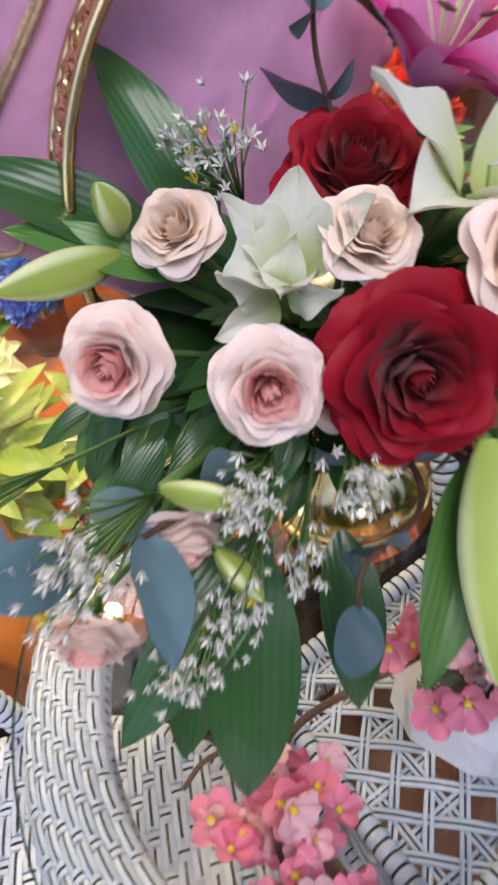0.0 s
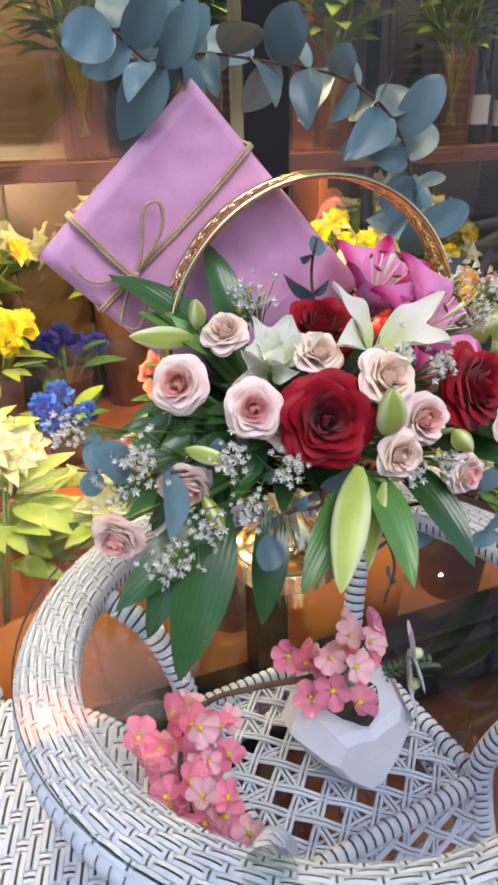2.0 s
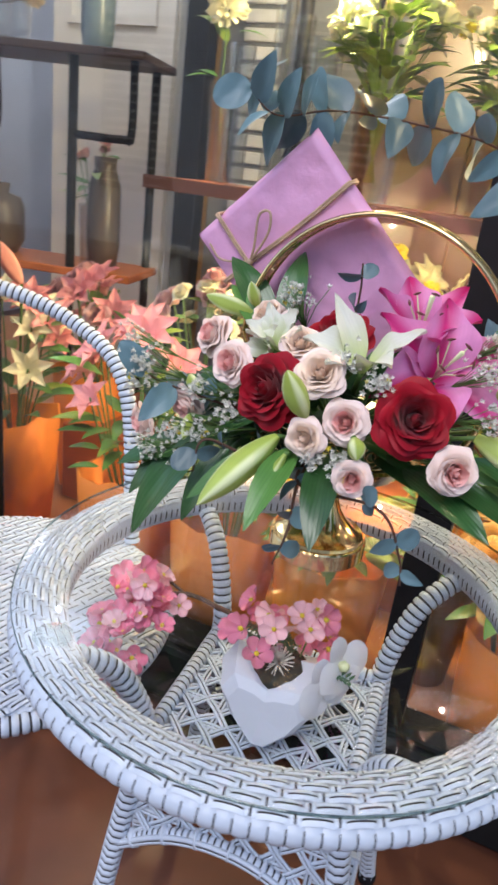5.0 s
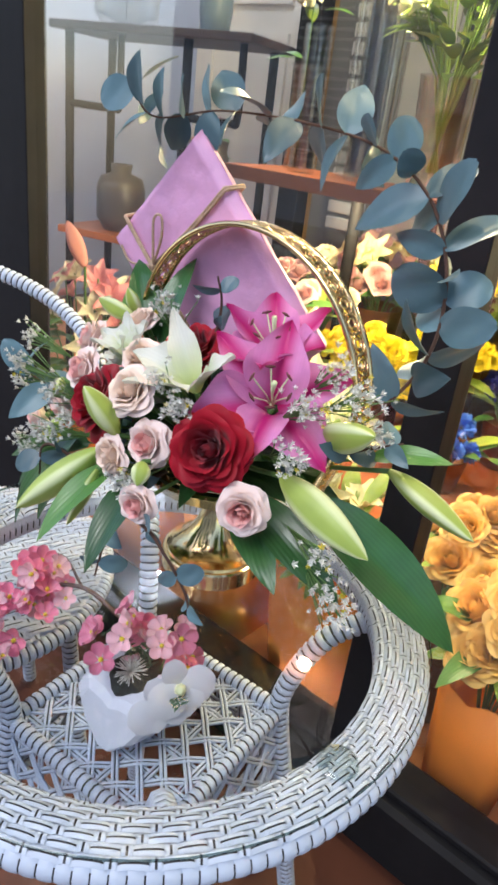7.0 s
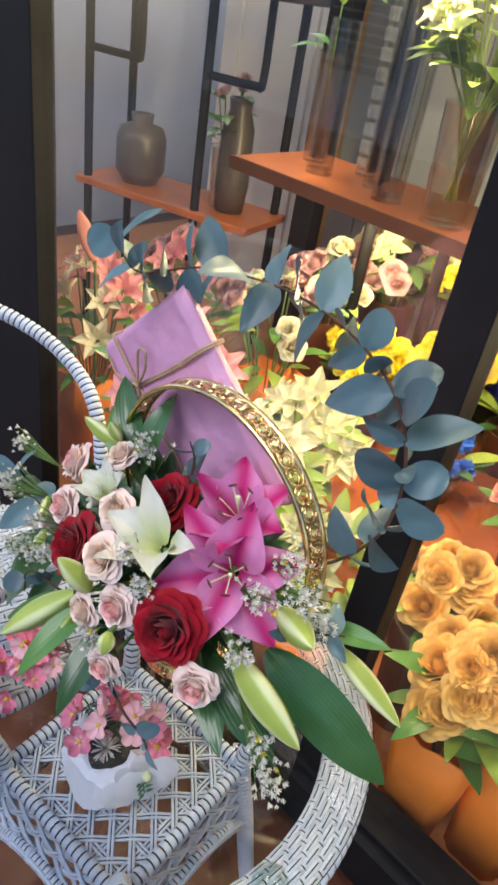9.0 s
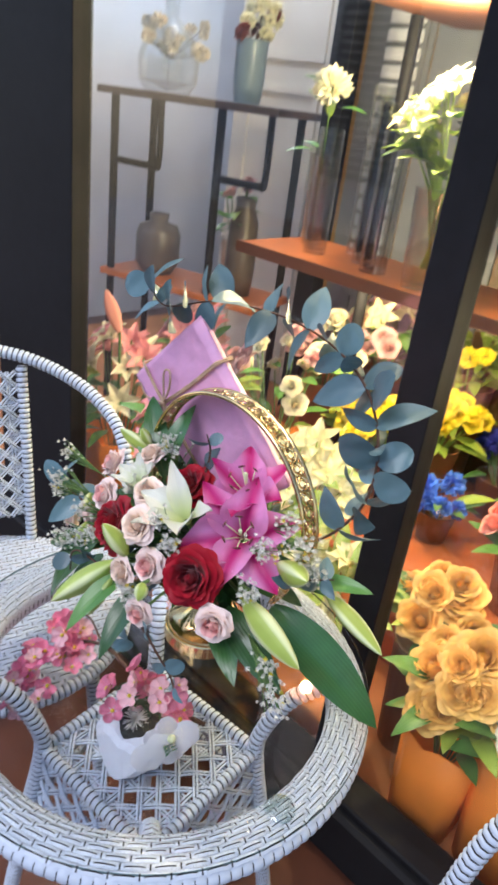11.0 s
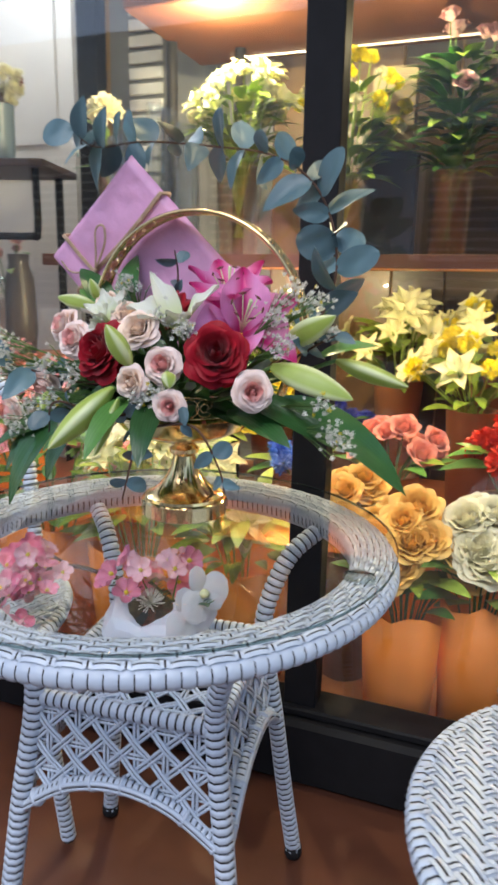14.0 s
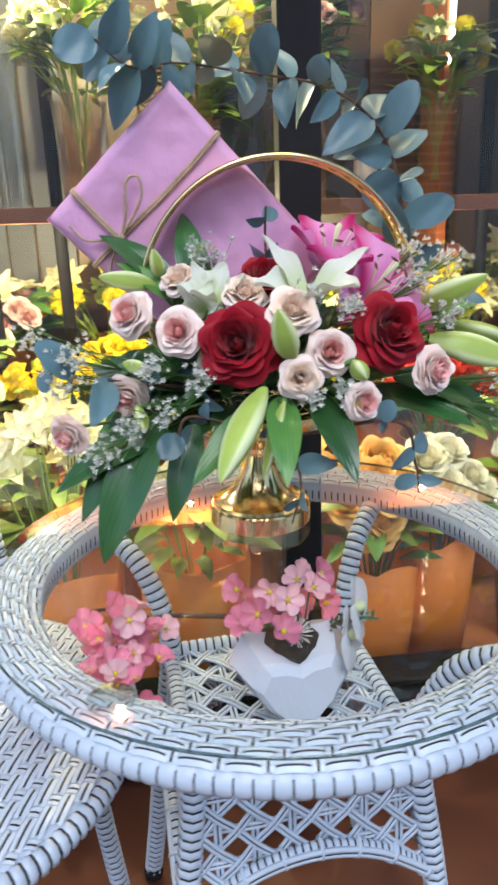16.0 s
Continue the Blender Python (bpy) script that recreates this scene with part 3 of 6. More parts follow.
# ---- the gold basket ----
BX, BY = -0.01, 0.109
basket = thing("flower_basket", "shiny gold metal pedestal basket with a filigree handle", "basket")
at_base = Matrix.Translation((BX, BY, 0))
TG = GLASS
b = Build()
b.lathe([(0, TG), (0.064, TG), (0.0655, TG + 0.0015), (0.0655, TG + 0.0225), (0.064, TG + 0.0245), (0.061, TG + 0.025), (0.06, TG + 0.029), (0.055, TG + 0.031), (0.048, TG + 0.034),
         (0.036, TG + 0.046), (0.025, TG + 0.062), (0.0185, TG + 0.08), (0.016, TG + 0.094), (0, TG + 0.094)], 64, at_base)
b.put("foot", M_GOLD, basket, crease=32)
b = Build()
b.lathe([(0, TG + 0.09), (0.017, TG + 0.09), (0.022, TG + 0.095), (0.023, TG + 0.101), (0.017, TG + 0.106), (0.014, TG + 0.112), (0.02, TG + 0.118), (0, TG + 0.118)], 32, at_base)
b.put("stem_knob", M_GOLD, basket, crease=32)
b = Build()
b.lathe([(0, TG + 0.112), (0.02, TG + 0.114), (0.06, TG + 0.12), (0.092, TG + 0.135), (0.112, TG + 0.158), (0.115, TG + 0.16), (0.111, TG + 0.163), (0.09, TG + 0.142), (0, TG + 0.126)], 48, at_base)
b.put("dish", M_GOLD, basket, crease=32)
b = Build()
n = 30
for k in range(n):
    a = 2 * math.pi * k / n
    c = Vector((BX + 0.1 * math.cos(a), BY + 0.1 * math.sin(a), TG + 0.178))
    ta, up = Vector((-math.sin(a), math.cos(a), 0)), Vector((0, 0, 1))
    for r in (0.0125, 0.006):
        b.tube([c + r * (math.cos(q) * ta + math.sin(q) * up) for q in [2 * math.pi * i / 12 for i in range(12)]], 0.0011, 4, 0, False, True)
for z in (0.163, 0.193):
    b.tube([Vector((BX + 0.101 * math.cos(q), BY + 0.101 * math.sin(q), TG + z)) for q in [2 * math.pi * i / 48 for i in range(48)]], 0.0022, 6, 0, False, True)
b.put("filigree_gallery", M_GOLD, basket, "openwork gold ring gallery")
b = Build()
b.lathe([(0, TG + 0.13), (0.085, TG + 0.14), (0.09, TG + 0.185), (0.06, TG + 0.205), (0, TG + 0.21)], 24, at_base)
b.put("foam_block", M_LEAF, basket, "dark green flower foam")
# handle: two rope edges with linked rings between them
HC, HR = Vector((0.0175, 0.094, 0.9475)), 0.1605


def on_handle(q, side=0.0):
    """q: degrees from one foot of the handle over the top to the other."""
    if q < 0:
        return HC + Vector((-HR + 0.025 * (-q / 30), side, 0.135 * q / 60))
    if q > 180:
        return HC + Vector((HR - 0.025 * ((q - 180) / 30), side, -0.135 * (q - 180) / 60))
    return HC + Vector((-HR * math.cos(radians(q)), side, HR * math.sin(radians(q))))


handle = Build()
for side in (-0.013, 0.013):
    path = [on_handle(q, side) for q in range(-45, 226, 5)]
    handle.tube(path, 0.0033, 8)
handle.put("handle", M_GOLD, basket, "two polished gold handle bands")
b = Build()
for k in range(38):
    q = -42 + 266 * k / 37
    c = on_handle(q)
    ta = (on_handle(q + 1) - on_handle(q - 1)).normalized()
    for r in (0.0112, 0.0058):
        b.tube([c + r * (math.cos(a) * ta + math.sin(a) * Vector((0, 1, 0))) for a in [2 * math.pi * i / 12 for i in range(12)]], 0.0021, 4, 0, False, True)
b.put("handle_filigree", M_GOLD, basket, "openwork of linked gold rings")

# ---- the wrapped book ----
T, EX, EY = Vector((-0.0955, 0.103, 1.188)), (Vector((-0.2445, 0.115, 1.048)) - Vector((-0.0955, 0.103, 1.188))).normalized(), None
EY = Vector((0.1465, 0.02, -0.152))
EY = (EY - EX * EY.dot(EX)).normalized()
EZ = EX.cross(EY)
EZ = EZ if EZ.y < 0 else -EZ
BOOK_W, BOOK_H, BOOK_T = 0.205, 0.275, 0.026


def on_book(x, y, lift=0.0):
    return T + EX * x + EY * y + EZ * lift


book = thing("wrapped_book", "flat pink paper parcel tied with jute twine, leaning", "parcel")


def sheet(u, v, front):
    x, y = u * BOOK_W, v * BOOK_H
    e = min(u, 1 - u, v * 1.3, (1 - v) * 1.3)
    soft = -BOOK_T / 2 * max(0, 1 - e / 0.03) ** 2
    wob = 0.003 * noise.noise((x * 17, y * 17, front)) + 0.0018 * noise.noise((x * 45, y * 45, 3 + front)) + 0.0014 * abs(noise.noise((x * 30 + y * 12, y * 22, 8 + front)))
    return on_book(x, y, (soft + wob) if front else (-BOOK_T - soft + wob))


b = Build()
b.grid(lambda u, v: sheet(u, v, 1), 34, 44)
b.grid(lambda u, v: sheet(1 - u, v, 0), 34, 44)
b.put("paper_wrap", M_PAPER, book)
# a folded flap along the edge of the paper
b = Build()
b.grid(lambda u, v: on_book(0.002 + u * 0.2, 0.255 - 0.05 * v + 0.008 * math.sin(u * 7), 0.0035 + 0.001 * math.sin(u * 9)), 12, 3)
b.put("paper_flap", M_PAPER, book)


def loop_round(axis, d):
    """Twine round the parcel at the distance d from its upper corner."""
    pts = []
    for i in range(25):
        s = i / 24
        pts.append(on_book(d + 0.002 * math.sin(s * 6), s * BOOK_H, 0.0035) if axis == "y" else on_book(s * BOOK_W, d + 0.002 * math.sin(s * 5), 0.0035))
    for i in range(9):
        s = 1 - i / 8
        pts.append(on_book(d, s * BOOK_H, -BOOK_T - 0.002) if axis == "y" else on_book(s * BOOK_W, d, -BOOK_T - 0.002))
    return pts


for axis, d in (("y", 0.158), ("x", 0.072)):
    b = Build()
    for o in (0, 0.0028):
        b.tube(loop_round(axis, d + o), 0.0018, 6, 0, False, True)
    b.put("twine", M_TWINE, book, "jute twine")
b = Build()
kx, ky = 0.158, 0.072
b.tube(curve([on_book(kx, ky, 0.006), on_book(kx - 0.045, ky - 0.012, 0.013), on_book(kx - 0.062, ky - 0.03, 0.012), on_book(kx - 0.048, ky - 0.036, 0.011), on_book(kx - 0.02, ky - 0.012, 0.01), on_book(kx, ky, 0.006)], 8), 0.0017, 6)
b.tube(curve([on_book(kx, ky, 0.006), on_book(kx + 0.01, ky + 0.022, 0.012), on_book(kx + 0.035, ky + 0.035, 0.012), on_book(kx + 0.042, ky + 0.02, 0.01), on_book(kx + 0.02, ky + 0.006, 0.009), on_book(kx, ky, 0.006)], 8), 0.0017, 6)
b.tube(curve([on_book(kx, ky, 0.006), on_book(kx + 0.03, ky - 0.025, 0.008), on_book(kx + 0.032, ky - 0.05, 0.006)], 8), 0.0015, 6)
b.lathe([(0.0045 * math.sin(q), 0.0045 * math.cos(q)) for q in [math.pi * i / 6 for i in range(7)]], 8, Matrix.Translation(on_book(kx, ky, 0.006)))
b.put("twine_bow", M_TWINE, book, "jute twine bow")

# ---- cut flowers ----
ROOT = Vector((BX, BY - 0.01, 0.845))


def rose_meshes(R, mats, seed):
    """Petal meshes of a rose, from the heart outwards, each with the turns at which it is laid."""
    rnd = random.Random(seed)
    out = []
    core = Build()

    def spiral(u, v):
        a = u * 2 * math.pi * 2.6
        r = R * (0.03 + 0.17 * u) * (0.92 + 0.3 * math.sin(math.pi * v) - 0.2 * v)
        return (r * math.cos(a), r * math.sin(a), R * (-0.4 + (0.98 - 0.1 * u + 0.04 * math.sin(a * 1.7)) * v))
    core.grid(spiral, 48, 6)
    out.append((core.mesh("rose_heart", mats[0]), [0.0]))
    # rim radius, rim height, outward curl of the rim, petals, material, half width in degrees, ruffle
    layers = ((0.24, 0.57, 0.04, 3, 0, 76, 0.03), (0.34, 0.6, 0.08, 4, 0, 66, 0.04), (0.45, 0.6, 0.14, 4, 0, 64, 0.05), (0.57, 0.55, 0.24, 5, 1, 56, 0.06), (0.7, 0.46, 0.34, 5, 1, 54, 0.065), (0.83, 0.31, 0.44, 5, 1, 54, 0.07), (0.93, 0.1, 0.52, 5, 2, 56, 0.075), (0.97, -0.1, 0.56, 5, 2, 56, 0.08))
    for r1, top, curl, n, slot, span, ruff in layers:
        pb = Build()
        ph = rnd.random() * 6

        def petal(u, v, r1=r1, top=top, curl=curl, span=span, ph=ph, ruff=ruff):
            s = 2 * u - 1
            vv = v * (1 - 0.2 * s ** 4 - 0.05 * s * s)
            a = radians(span) * s * (0.5 + 0.5 * math.sin(min(1, v * 1.2) * math.pi / 2))
            r = R * (0.14 + (r1 - 0.14) * (0.6 * math.sin(min(1.0, vv * 1.1) * math.pi / 2) + 0.4 * vv ** 1.15))
            z = R * (-0.5 + (top + 0.5) * vv ** 0.95)
            w = max(0.0, (vv - 0.72) / 0.28)
            r += R * curl * 0.36 * w * w
            z -= R * curl * 0.34 * w ** 2.4
            r += R * ruff * vv ** 3 * math.sin(4.3 * s + ph) + R * 0.035 * s * vv
            z += R * ruff * 1.1 * vv ** 3 * math.sin(5.1 * s + 2 * ph)
            return (r * math.cos(a), r * math.sin(a), z)
        pb.grid(petal, 12, 9)
        out.append((pb.mesh("petal", mats[slot]), [2 * math.pi * (k + rnd.uniform(-0.1, 0.1)) / n + ph for k in range(n)]))
    return out


calyx = Build()
for k in range(5):
    a0 = 2 * math.pi * k / 5

    def sepal(u, v, a0=a0):
        w = (u - 0.5) * 0.75 * math.sin(math.pi * (0.12 + 0.88 * v)) ** 0.8
        r = 0.16 + 0.62 * v
        return (r * math.cos(a0 + w), r * math.sin(a0 + w), -0.72 + 0.25 * v * v + 0.05 * abs(u - 0.5))
    calyx.grid(sepal, 2, 5)
calyx.lathe([(0.02, -1.0), (0.12, -0.95), (0.2, -0.8), (0.2, -0.66)], 8)
CALYX = calyx.mesh("calyx", M_LEAF2)


def stem_to(parent, at, r=0.0022, mt=None, root=None):
    root = ROOT if root is None else Vector(root)
    at = Vector(at)
    mid = (at + root) / 2 + Vector((0, 0, -0.008))
    sb = Build()
    sb.tube(curve([at, mid, root], 5), r, 6)
    ob = sb.put("stem", mt or M_STEM)
    ob.parent = parent
    ob.matrix_parent_inverse = parent.matrix_world.inverted()


def rose(at, direction, meshes, scale, label, group, R):
    m = aim(at, direction, random.uniform(0, 6))
    ob = thing("rose", label, "rose", group, at=m)
    for me, turns in meshes:
        for k in turns:
            shared("petal" if len(turns) > 1 else "heart", me, ob, Matrix.Rotation(k, 4, "Z") @ Matrix.Rotation(random.uniform(-0.1, 0.1), 4, "Y") @ Matrix.Rotation(random.uniform(-0.08, 0.08), 4, "X") @ Matrix.Scale(0.93 * scale * random.uniform(0.95, 1.05), 4))
    shared("calyx", CALYX, ob, Matrix.Scale(R * scale, 4))
    bpy.context.view_layer.update()
    stem_to(ob, Vector(at) - Vector(direction).normalized() * R * 0.85)
    return ob


RED_ROSE = rose_meshes(0.037, (M_RED, M_RED, M_RED), 1)
PINK_ROSE = rose_meshes(0.026, (M_PINKC, M_PINK, M_PINK), 2)
CREAM_ROSE = rose_meshes(0.026, (M_CREAM, M_CREAM, M_PINK), 3)
for at, d, s in (((-0.046, -0.054, 0.924), (-0.32, -0.85, 0.35), 1.06), ((0.109, -0.048, 0.929), (0.35, -0.85, 0.4), 1.04), ((-0.006, 0.04, 0.975), (-0.1, -0.55, 0.8), 0.98)):
    rose(at, d, RED_ROSE, s, "open velvety deep red rose in the gold basket", "red roses in the basket", 0.037)
for at, d, s, ms in (((-0.153, 0.017, 0.95), (-0.55, -0.75, 0.35), 1.05, PINK_ROSE), ((-0.103, -0.032, 0.936), (-0.25, -0.9, 0.35), 1.02, PINK_ROSE),
                     ((-0.162, -0.019, 0.869), (-0.2, -0.8, -0.45), 0.95, PINK_ROSE), ((-0.225, -0.011, 0.828), (-0.5, -0.75, -0.25), 0.95, PINK_ROSE),
                     ((-0.099, 0.045, 0.983), (-0.35, -0.5, 0.8), 0.85, CREAM_ROSE), ((-0.033, -0.012, 0.97), (0.05, -0.7, 0.7), 0.9, CREAM_ROSE),
                     ((0.009, -0.059, 0.956), (0.1, -0.8, 0.6), 1.05, CREAM_ROSE), ((0.045, -0.064, 0.914), (0.05, -0.95, 0.3), 1.0, PINK_ROSE),
                     ((0.011, -0.083, 0.893), (-0.1, -1.0, 0.1), 0.84, CREAM_ROSE), ((0.07, -0.097, 0.87), (0.25, -0.95, 0.05), 0.8, PINK_ROSE),
                     ((0.157, -0.049, 0.887), (0.45, -0.85, 0.1), 1.0, PINK_ROSE), ((-0.068, -0.02, 0.905), (-0.2, -0.8, 0.5), 0.7, CREAM_ROSE)):
    rose(at, d, ms, s * 0.93, "pale pink garden rose with ruffled petals" if ms is PINK_ROSE else "creamy blush garden rose with ruffled petals", "pink roses in the basket", 0.026)


def lily_petal(L, W, recurve, wide=1.0):
    pb = Build()

    def pt(u, v):
        s = 2 * u - 1
        w = W * (math.sin(math.pi * min(1, 0.08 + 0.92 * v) ** 0.9) ** 0.85 * (1 - 0.25 * v ** 3) + 0.004)
        rho = L * (0.06 + 0.2 * v + 0.62 * wide * v ** 1.7)
        z = L * (0.78 * v - recurve * v ** 2.6)
        z += 0.36 * w * s * s + 0.0034 * math.sin(13 * v + 2 * s) * s * abs(s) * min(1, 3 * v) - 0.0018 * (1 - min(1, abs(s) * 4))
        return (rho, s * w * 0.5, z)
    nu, nv = 10, 14
    pb.grid(pt, nu, nv)
    return pb


def white_petal(L, W, recurve, wide=1.0):
    pb = lily_petal(L, W, recurve, wide)
    nu, nv = 10, 14
    pb.t = [max(0.0, min(1.0, 1.0 - 1.9 * j / nv + 0.3 * (1 - abs(2 * i / nu - 1)))) for j in range(nv + 1) for i in range(nu + 1)]
    return pb


STAMEN = Build()
tip = Vector((0.02, 0, 0.06))
STAMEN.tube([(0, 0, 0.004), (0.006, 0, 0.03), tip], 0.0008, 5, 0)
STAMEN.tube([tip + Vector((0, 0.005, 0)), tip, tip - Vector((0, 0.005, 0))], lambda t: (0.0007, 0.0017, 0.0007)[round(t * 2)], 6, 1)
PISTIL = Build()
PISTIL.tube([(0, 0, 0), (0.001, 0, 0.04), (0.004, 0, 0.068)], lambda t: 0.0012 + 0.0016 * max(0, t - 0.8) * 5, 6, 0)
STAMEN_MESH = STAMEN.mesh("stamen", [M_BUDP, M_ANTH])
PISTIL_MESH = PISTIL.mesh("pistil", [M_BUDP])


def lily(at, direction, L, W, mats, label, group, recurves=(0.3, 0.42), stamens=True, spin=0.0, count=6, wide=1.0):
    ob = thing("lily", label, "lily", group, at=aim(at, direction, spin))
    meshes = [(white_petal if mats[0] is M_LILYW else lily_petal)(L, W * (1.0 if k else 0.76), r, wide).mesh("petal", mats) for k, r in enumerate(recurves)]
    for k in range(count):
        shared("petal", meshes[k % 2], ob, Matrix.Rotation(2 * math.pi * k / 6 + random.uniform(-0.12, 0.12), 4, "Z") @ Matrix.Translation((0, 0, -0.3 * L)) @ Matrix.Rotation(random.uniform(-0.14, 0.14), 4, "Y"))
    if stamens:
        heart = Matrix.Translation((0, 0, -0.25 * L))
        for k in range(6):
            shared("stamen", STAMEN_MESH, ob, heart @ Matrix.Rotation(math.pi / 3 * k + 0.3, 4, "Z"), "green filament with a brown anther")
        shared("pistil", PISTIL_MESH, ob, heart, "pale green pistil")
    bpy.context.view_layer.update()
    stem_to(ob, Vector(at) - Vector(direction).normalized() * L * 0.32, 0.003)
    return ob


LG = "lilies in the basket"
lily((0.112, 0.032, 0.962), (0.38, -0.62, 0.62), 0.096, 0.066, [M_MAG], "open magenta-pink lily with pale edges and brown anthers", LG, (0.32, 0.42), spin=0.4)
lily((0.075, 0.075, 0.992), (0.12, -0.45, 0.88), 0.09, 0.054, [M_MAG], "half-open magenta-pink lily with long narrow petals", LG, (0.1, 0.2), spin=0.9, wide=0.7)
lily((0.036, -0.006, 0.972), (0.06, -0.5, 0.86), 0.08, 0.042, [M_LILYW], "open white lily with smooth curved petals", LG, (0.0, 0.22), False, 2.3, 5, 0.75)
lily((-0.066, 0.0, 0.966), (-0.15, -0.5, 0.84), 0.05, 0.034, [M_LILYW], "half-open greenish white lily in the basket", LG, (0.0, 0.12), False, 0.2, 5, 0.7)
lily((-0.078, -0.002, 0.952), (-0.55, -0.75, 0.2), 0.036, 0.022, [M_LILYW], "small greenish white lily", LG, (0.12, 0.26), False, 0.2, 4)


def bud(base, tip, R, label="closed pale green lily bud"):
    base, tip = Vector(base), Vector(tip)
    L = (tip - base).length
    m = aim(base, tip - base, random.uniform(0, 6))
    ob = thing("lily_bud", label, "flower bud", "lily buds in the basket", at=m)
    bb = Build()
    nu, nv = 24, 14

    def pt(u, v):
        q = 2 * math.pi * u
        r = R * (math.sin(math.pi * (0.04 + 0.95 * v) ** 0.92) ** 0.8 + 0.05) * (1 + 0.13 * math.cos(3 * q) + 0.03 * math.cos(6 * q + 0.4)) * 0.92 * (1 if v < 0.99 else 0.3)
        return (r * math.cos(q), r * math.sin(q), L * v)
    bb.grid(pt, nu, nv, 0, True)
    bb.t = [max(0.0, math.cos(3 * 2 * math.pi * i / nu)) * min(1, j / 5) * 0.9 for j in range(nv + 1) for i in range(nu)]
    bb.put("bud_body", M_BUD, ob)
    bpy.context.view_layer.update()
    stem_to(ob, base, 0.0028)
    return ob


bud((-0.022, -0.07, 0.882), (-0.074, -0.137, 0.812), 0.0155)
bud((0.005, -0.07, 0.91), (-0.012, -0.098, 0.962), 0.0125, "closed fresh green lily bud")
bud((0.165, -0.005, 0.912), (0.27, -0.012, 0.88), 0.0165)
bud((0.165, 0.055, 0.938), (0.238, 0.016, 0.976), 0.015)
bud((-0.125, 0.06, 0.976), (-0.185, 0.05, 0.988), 0.0105, "closed yellowish green lily bud")
bud((0.225, 0.085, 0.915), (0.322, 0.082, 0.886), 0.012, "closed fresh green lily bud")
bud((-0.005, -0.085, 0.872), (-0.03, -0.105, 0.8), 0.007, "narrow green lily bud")
bud((0.062, -0.085, 0.908), (0.072, -0.1, 0.892), 0.009, "small round green bud")
bud((-0.16, -0.02, 0.905), (-0.13, -0.05, 0.9), 0.007, "small closed green rosebud on a stem")
bud((-0.12, 0.06, 0.985), (-0.125, 0.045, 1.015), 0.008, "small closed green rosebud on a stem")
bud((-0.15, -0.03, 0.862), (-0.142, -0.055, 0.84), 0.007, "small closed green rosebud on a stem")


def leaf_mesh(name, L, W, droop, fold=0.25, blunt=0.85, mt=None, nu=6, nv=12, oval=False):
    lb = Build()

    def pt(u, v):
        s = 2 * u - 1
        w = W / 2 * math.sin(math.pi * min(0.999, 0.02 + 0.98 * v) ** blunt) ** 0.8
        if oval:
            w = W / 2 * math.sqrt(max(0.0, 1 - (2 * (0.02 + 0.97 * v) - 1) ** 2)) ** 1.1
        a = droop * v
        y = L * (math.sin(a) / droop if abs(droop) > 0.01 else v)
        z = -L * ((1 - math.cos(a)) / droop if abs(droop) > 0.01 else 0)
        return (s * w, y, z + fold * abs(s) * w + 0.02 * W * math.sin(9 * v + 4 * s))
    lb.grid(pt, nu, nv)
    return lb.mesh(name, mt)


def lay_leaf(parent, me, base, direction, up=(0, 0, 1), scale=1.0, name="leaf"):
    y = Vector(direction).normalized()
    x = y.cross(Vector(up))
    x = x.normalized() if x.length > 1e-4 else y.orthogonal().normalized()
    z = x.cross(y)
    m = Matrix((x, y, z)).transposed().to_4x4() @ Matrix.Scale(scale, 4)
    m.translation = base
    return shared(name, me, parent, (parent.matrix_world.inverted() @ m) if parent else m)


BLADE = leaf_mesh("leaf", 0.1, 0.032, 0.7, 0.22, 0.8, M_LEAF)
BLADE_F = leaf_mesh("leaf", 0.1, 0.03, 0.6, 0.3, 0.8, M_LEAF2)
BIG = leaf_mesh("leaf", 0.165, 0.046, 0.75, 0.2, 0.8, M_LEAF)
foliage = thing("foliage_sprays", "glossy dark green leaves filling the flower basket", "foliage")
rnd = random.Random(5)
# long single leaves
for base, tip, me, L in (((0.16, 0.06, 0.862), (0.325, 0.08, 0.73), BIG, 0.165), ((0.2, 0.09, 0.918), (0.275, 0.1, 0.93), BLADE_F, 0.1), ((-0.1, 0.07, 0.96), (-0.185, 0.085, 1.035), BLADE, 0.1),
                         ((0.03, -0.05, 0.87), (0.048, -0.141, 0.808), BLADE, 0.1), ((-0.005, -0.06, 0.87), (-0.012, -0.145, 0.808), BLADE_F, 0.1),
                         ((-0.13, -0.02, 0.84), (-0.185, -0.085, 0.715), BLADE, 0.1), ((-0.12, -0.01, 0.83), (-0.225, -0.06, 0.775), BLADE, 0.1), ((-0.15, -0.01, 0.83), (-0.205, -0.06, 0.75), BLADE, 0.1),
                         ((-0.02, -0.06, 0.86), (-0.085, -0.12, 0.8), BLADE_F, 0.1), ((-0.08, 0.06, 0.96), (-0.09, 0.09, 1.06), BLADE, 0.1), ((-0.09, -0.04, 0.84), (-0.115, -0.09, 0.76), BLADE, 0.1),
                         ((-0.11, 0.05, 0.96), (-0.17, 0.07, 1.0), BLADE_F, 0.1), ((0.13, 0.0, 0.87), (0.24, -0.03, 0.815), BLADE, 0.1), ((0.1, 0.02, 0.85), (0.19, -0.06, 0.82), BLADE, 0.1)):
    base, tip = Vector(base), Vector(tip)
    d = tip - base
    lay_leaf(foliage, me, base, d.normalized() + Vector((0, 0, 0.34)), Vector((0, -0.6, 1)), d.length / L * 1.06)
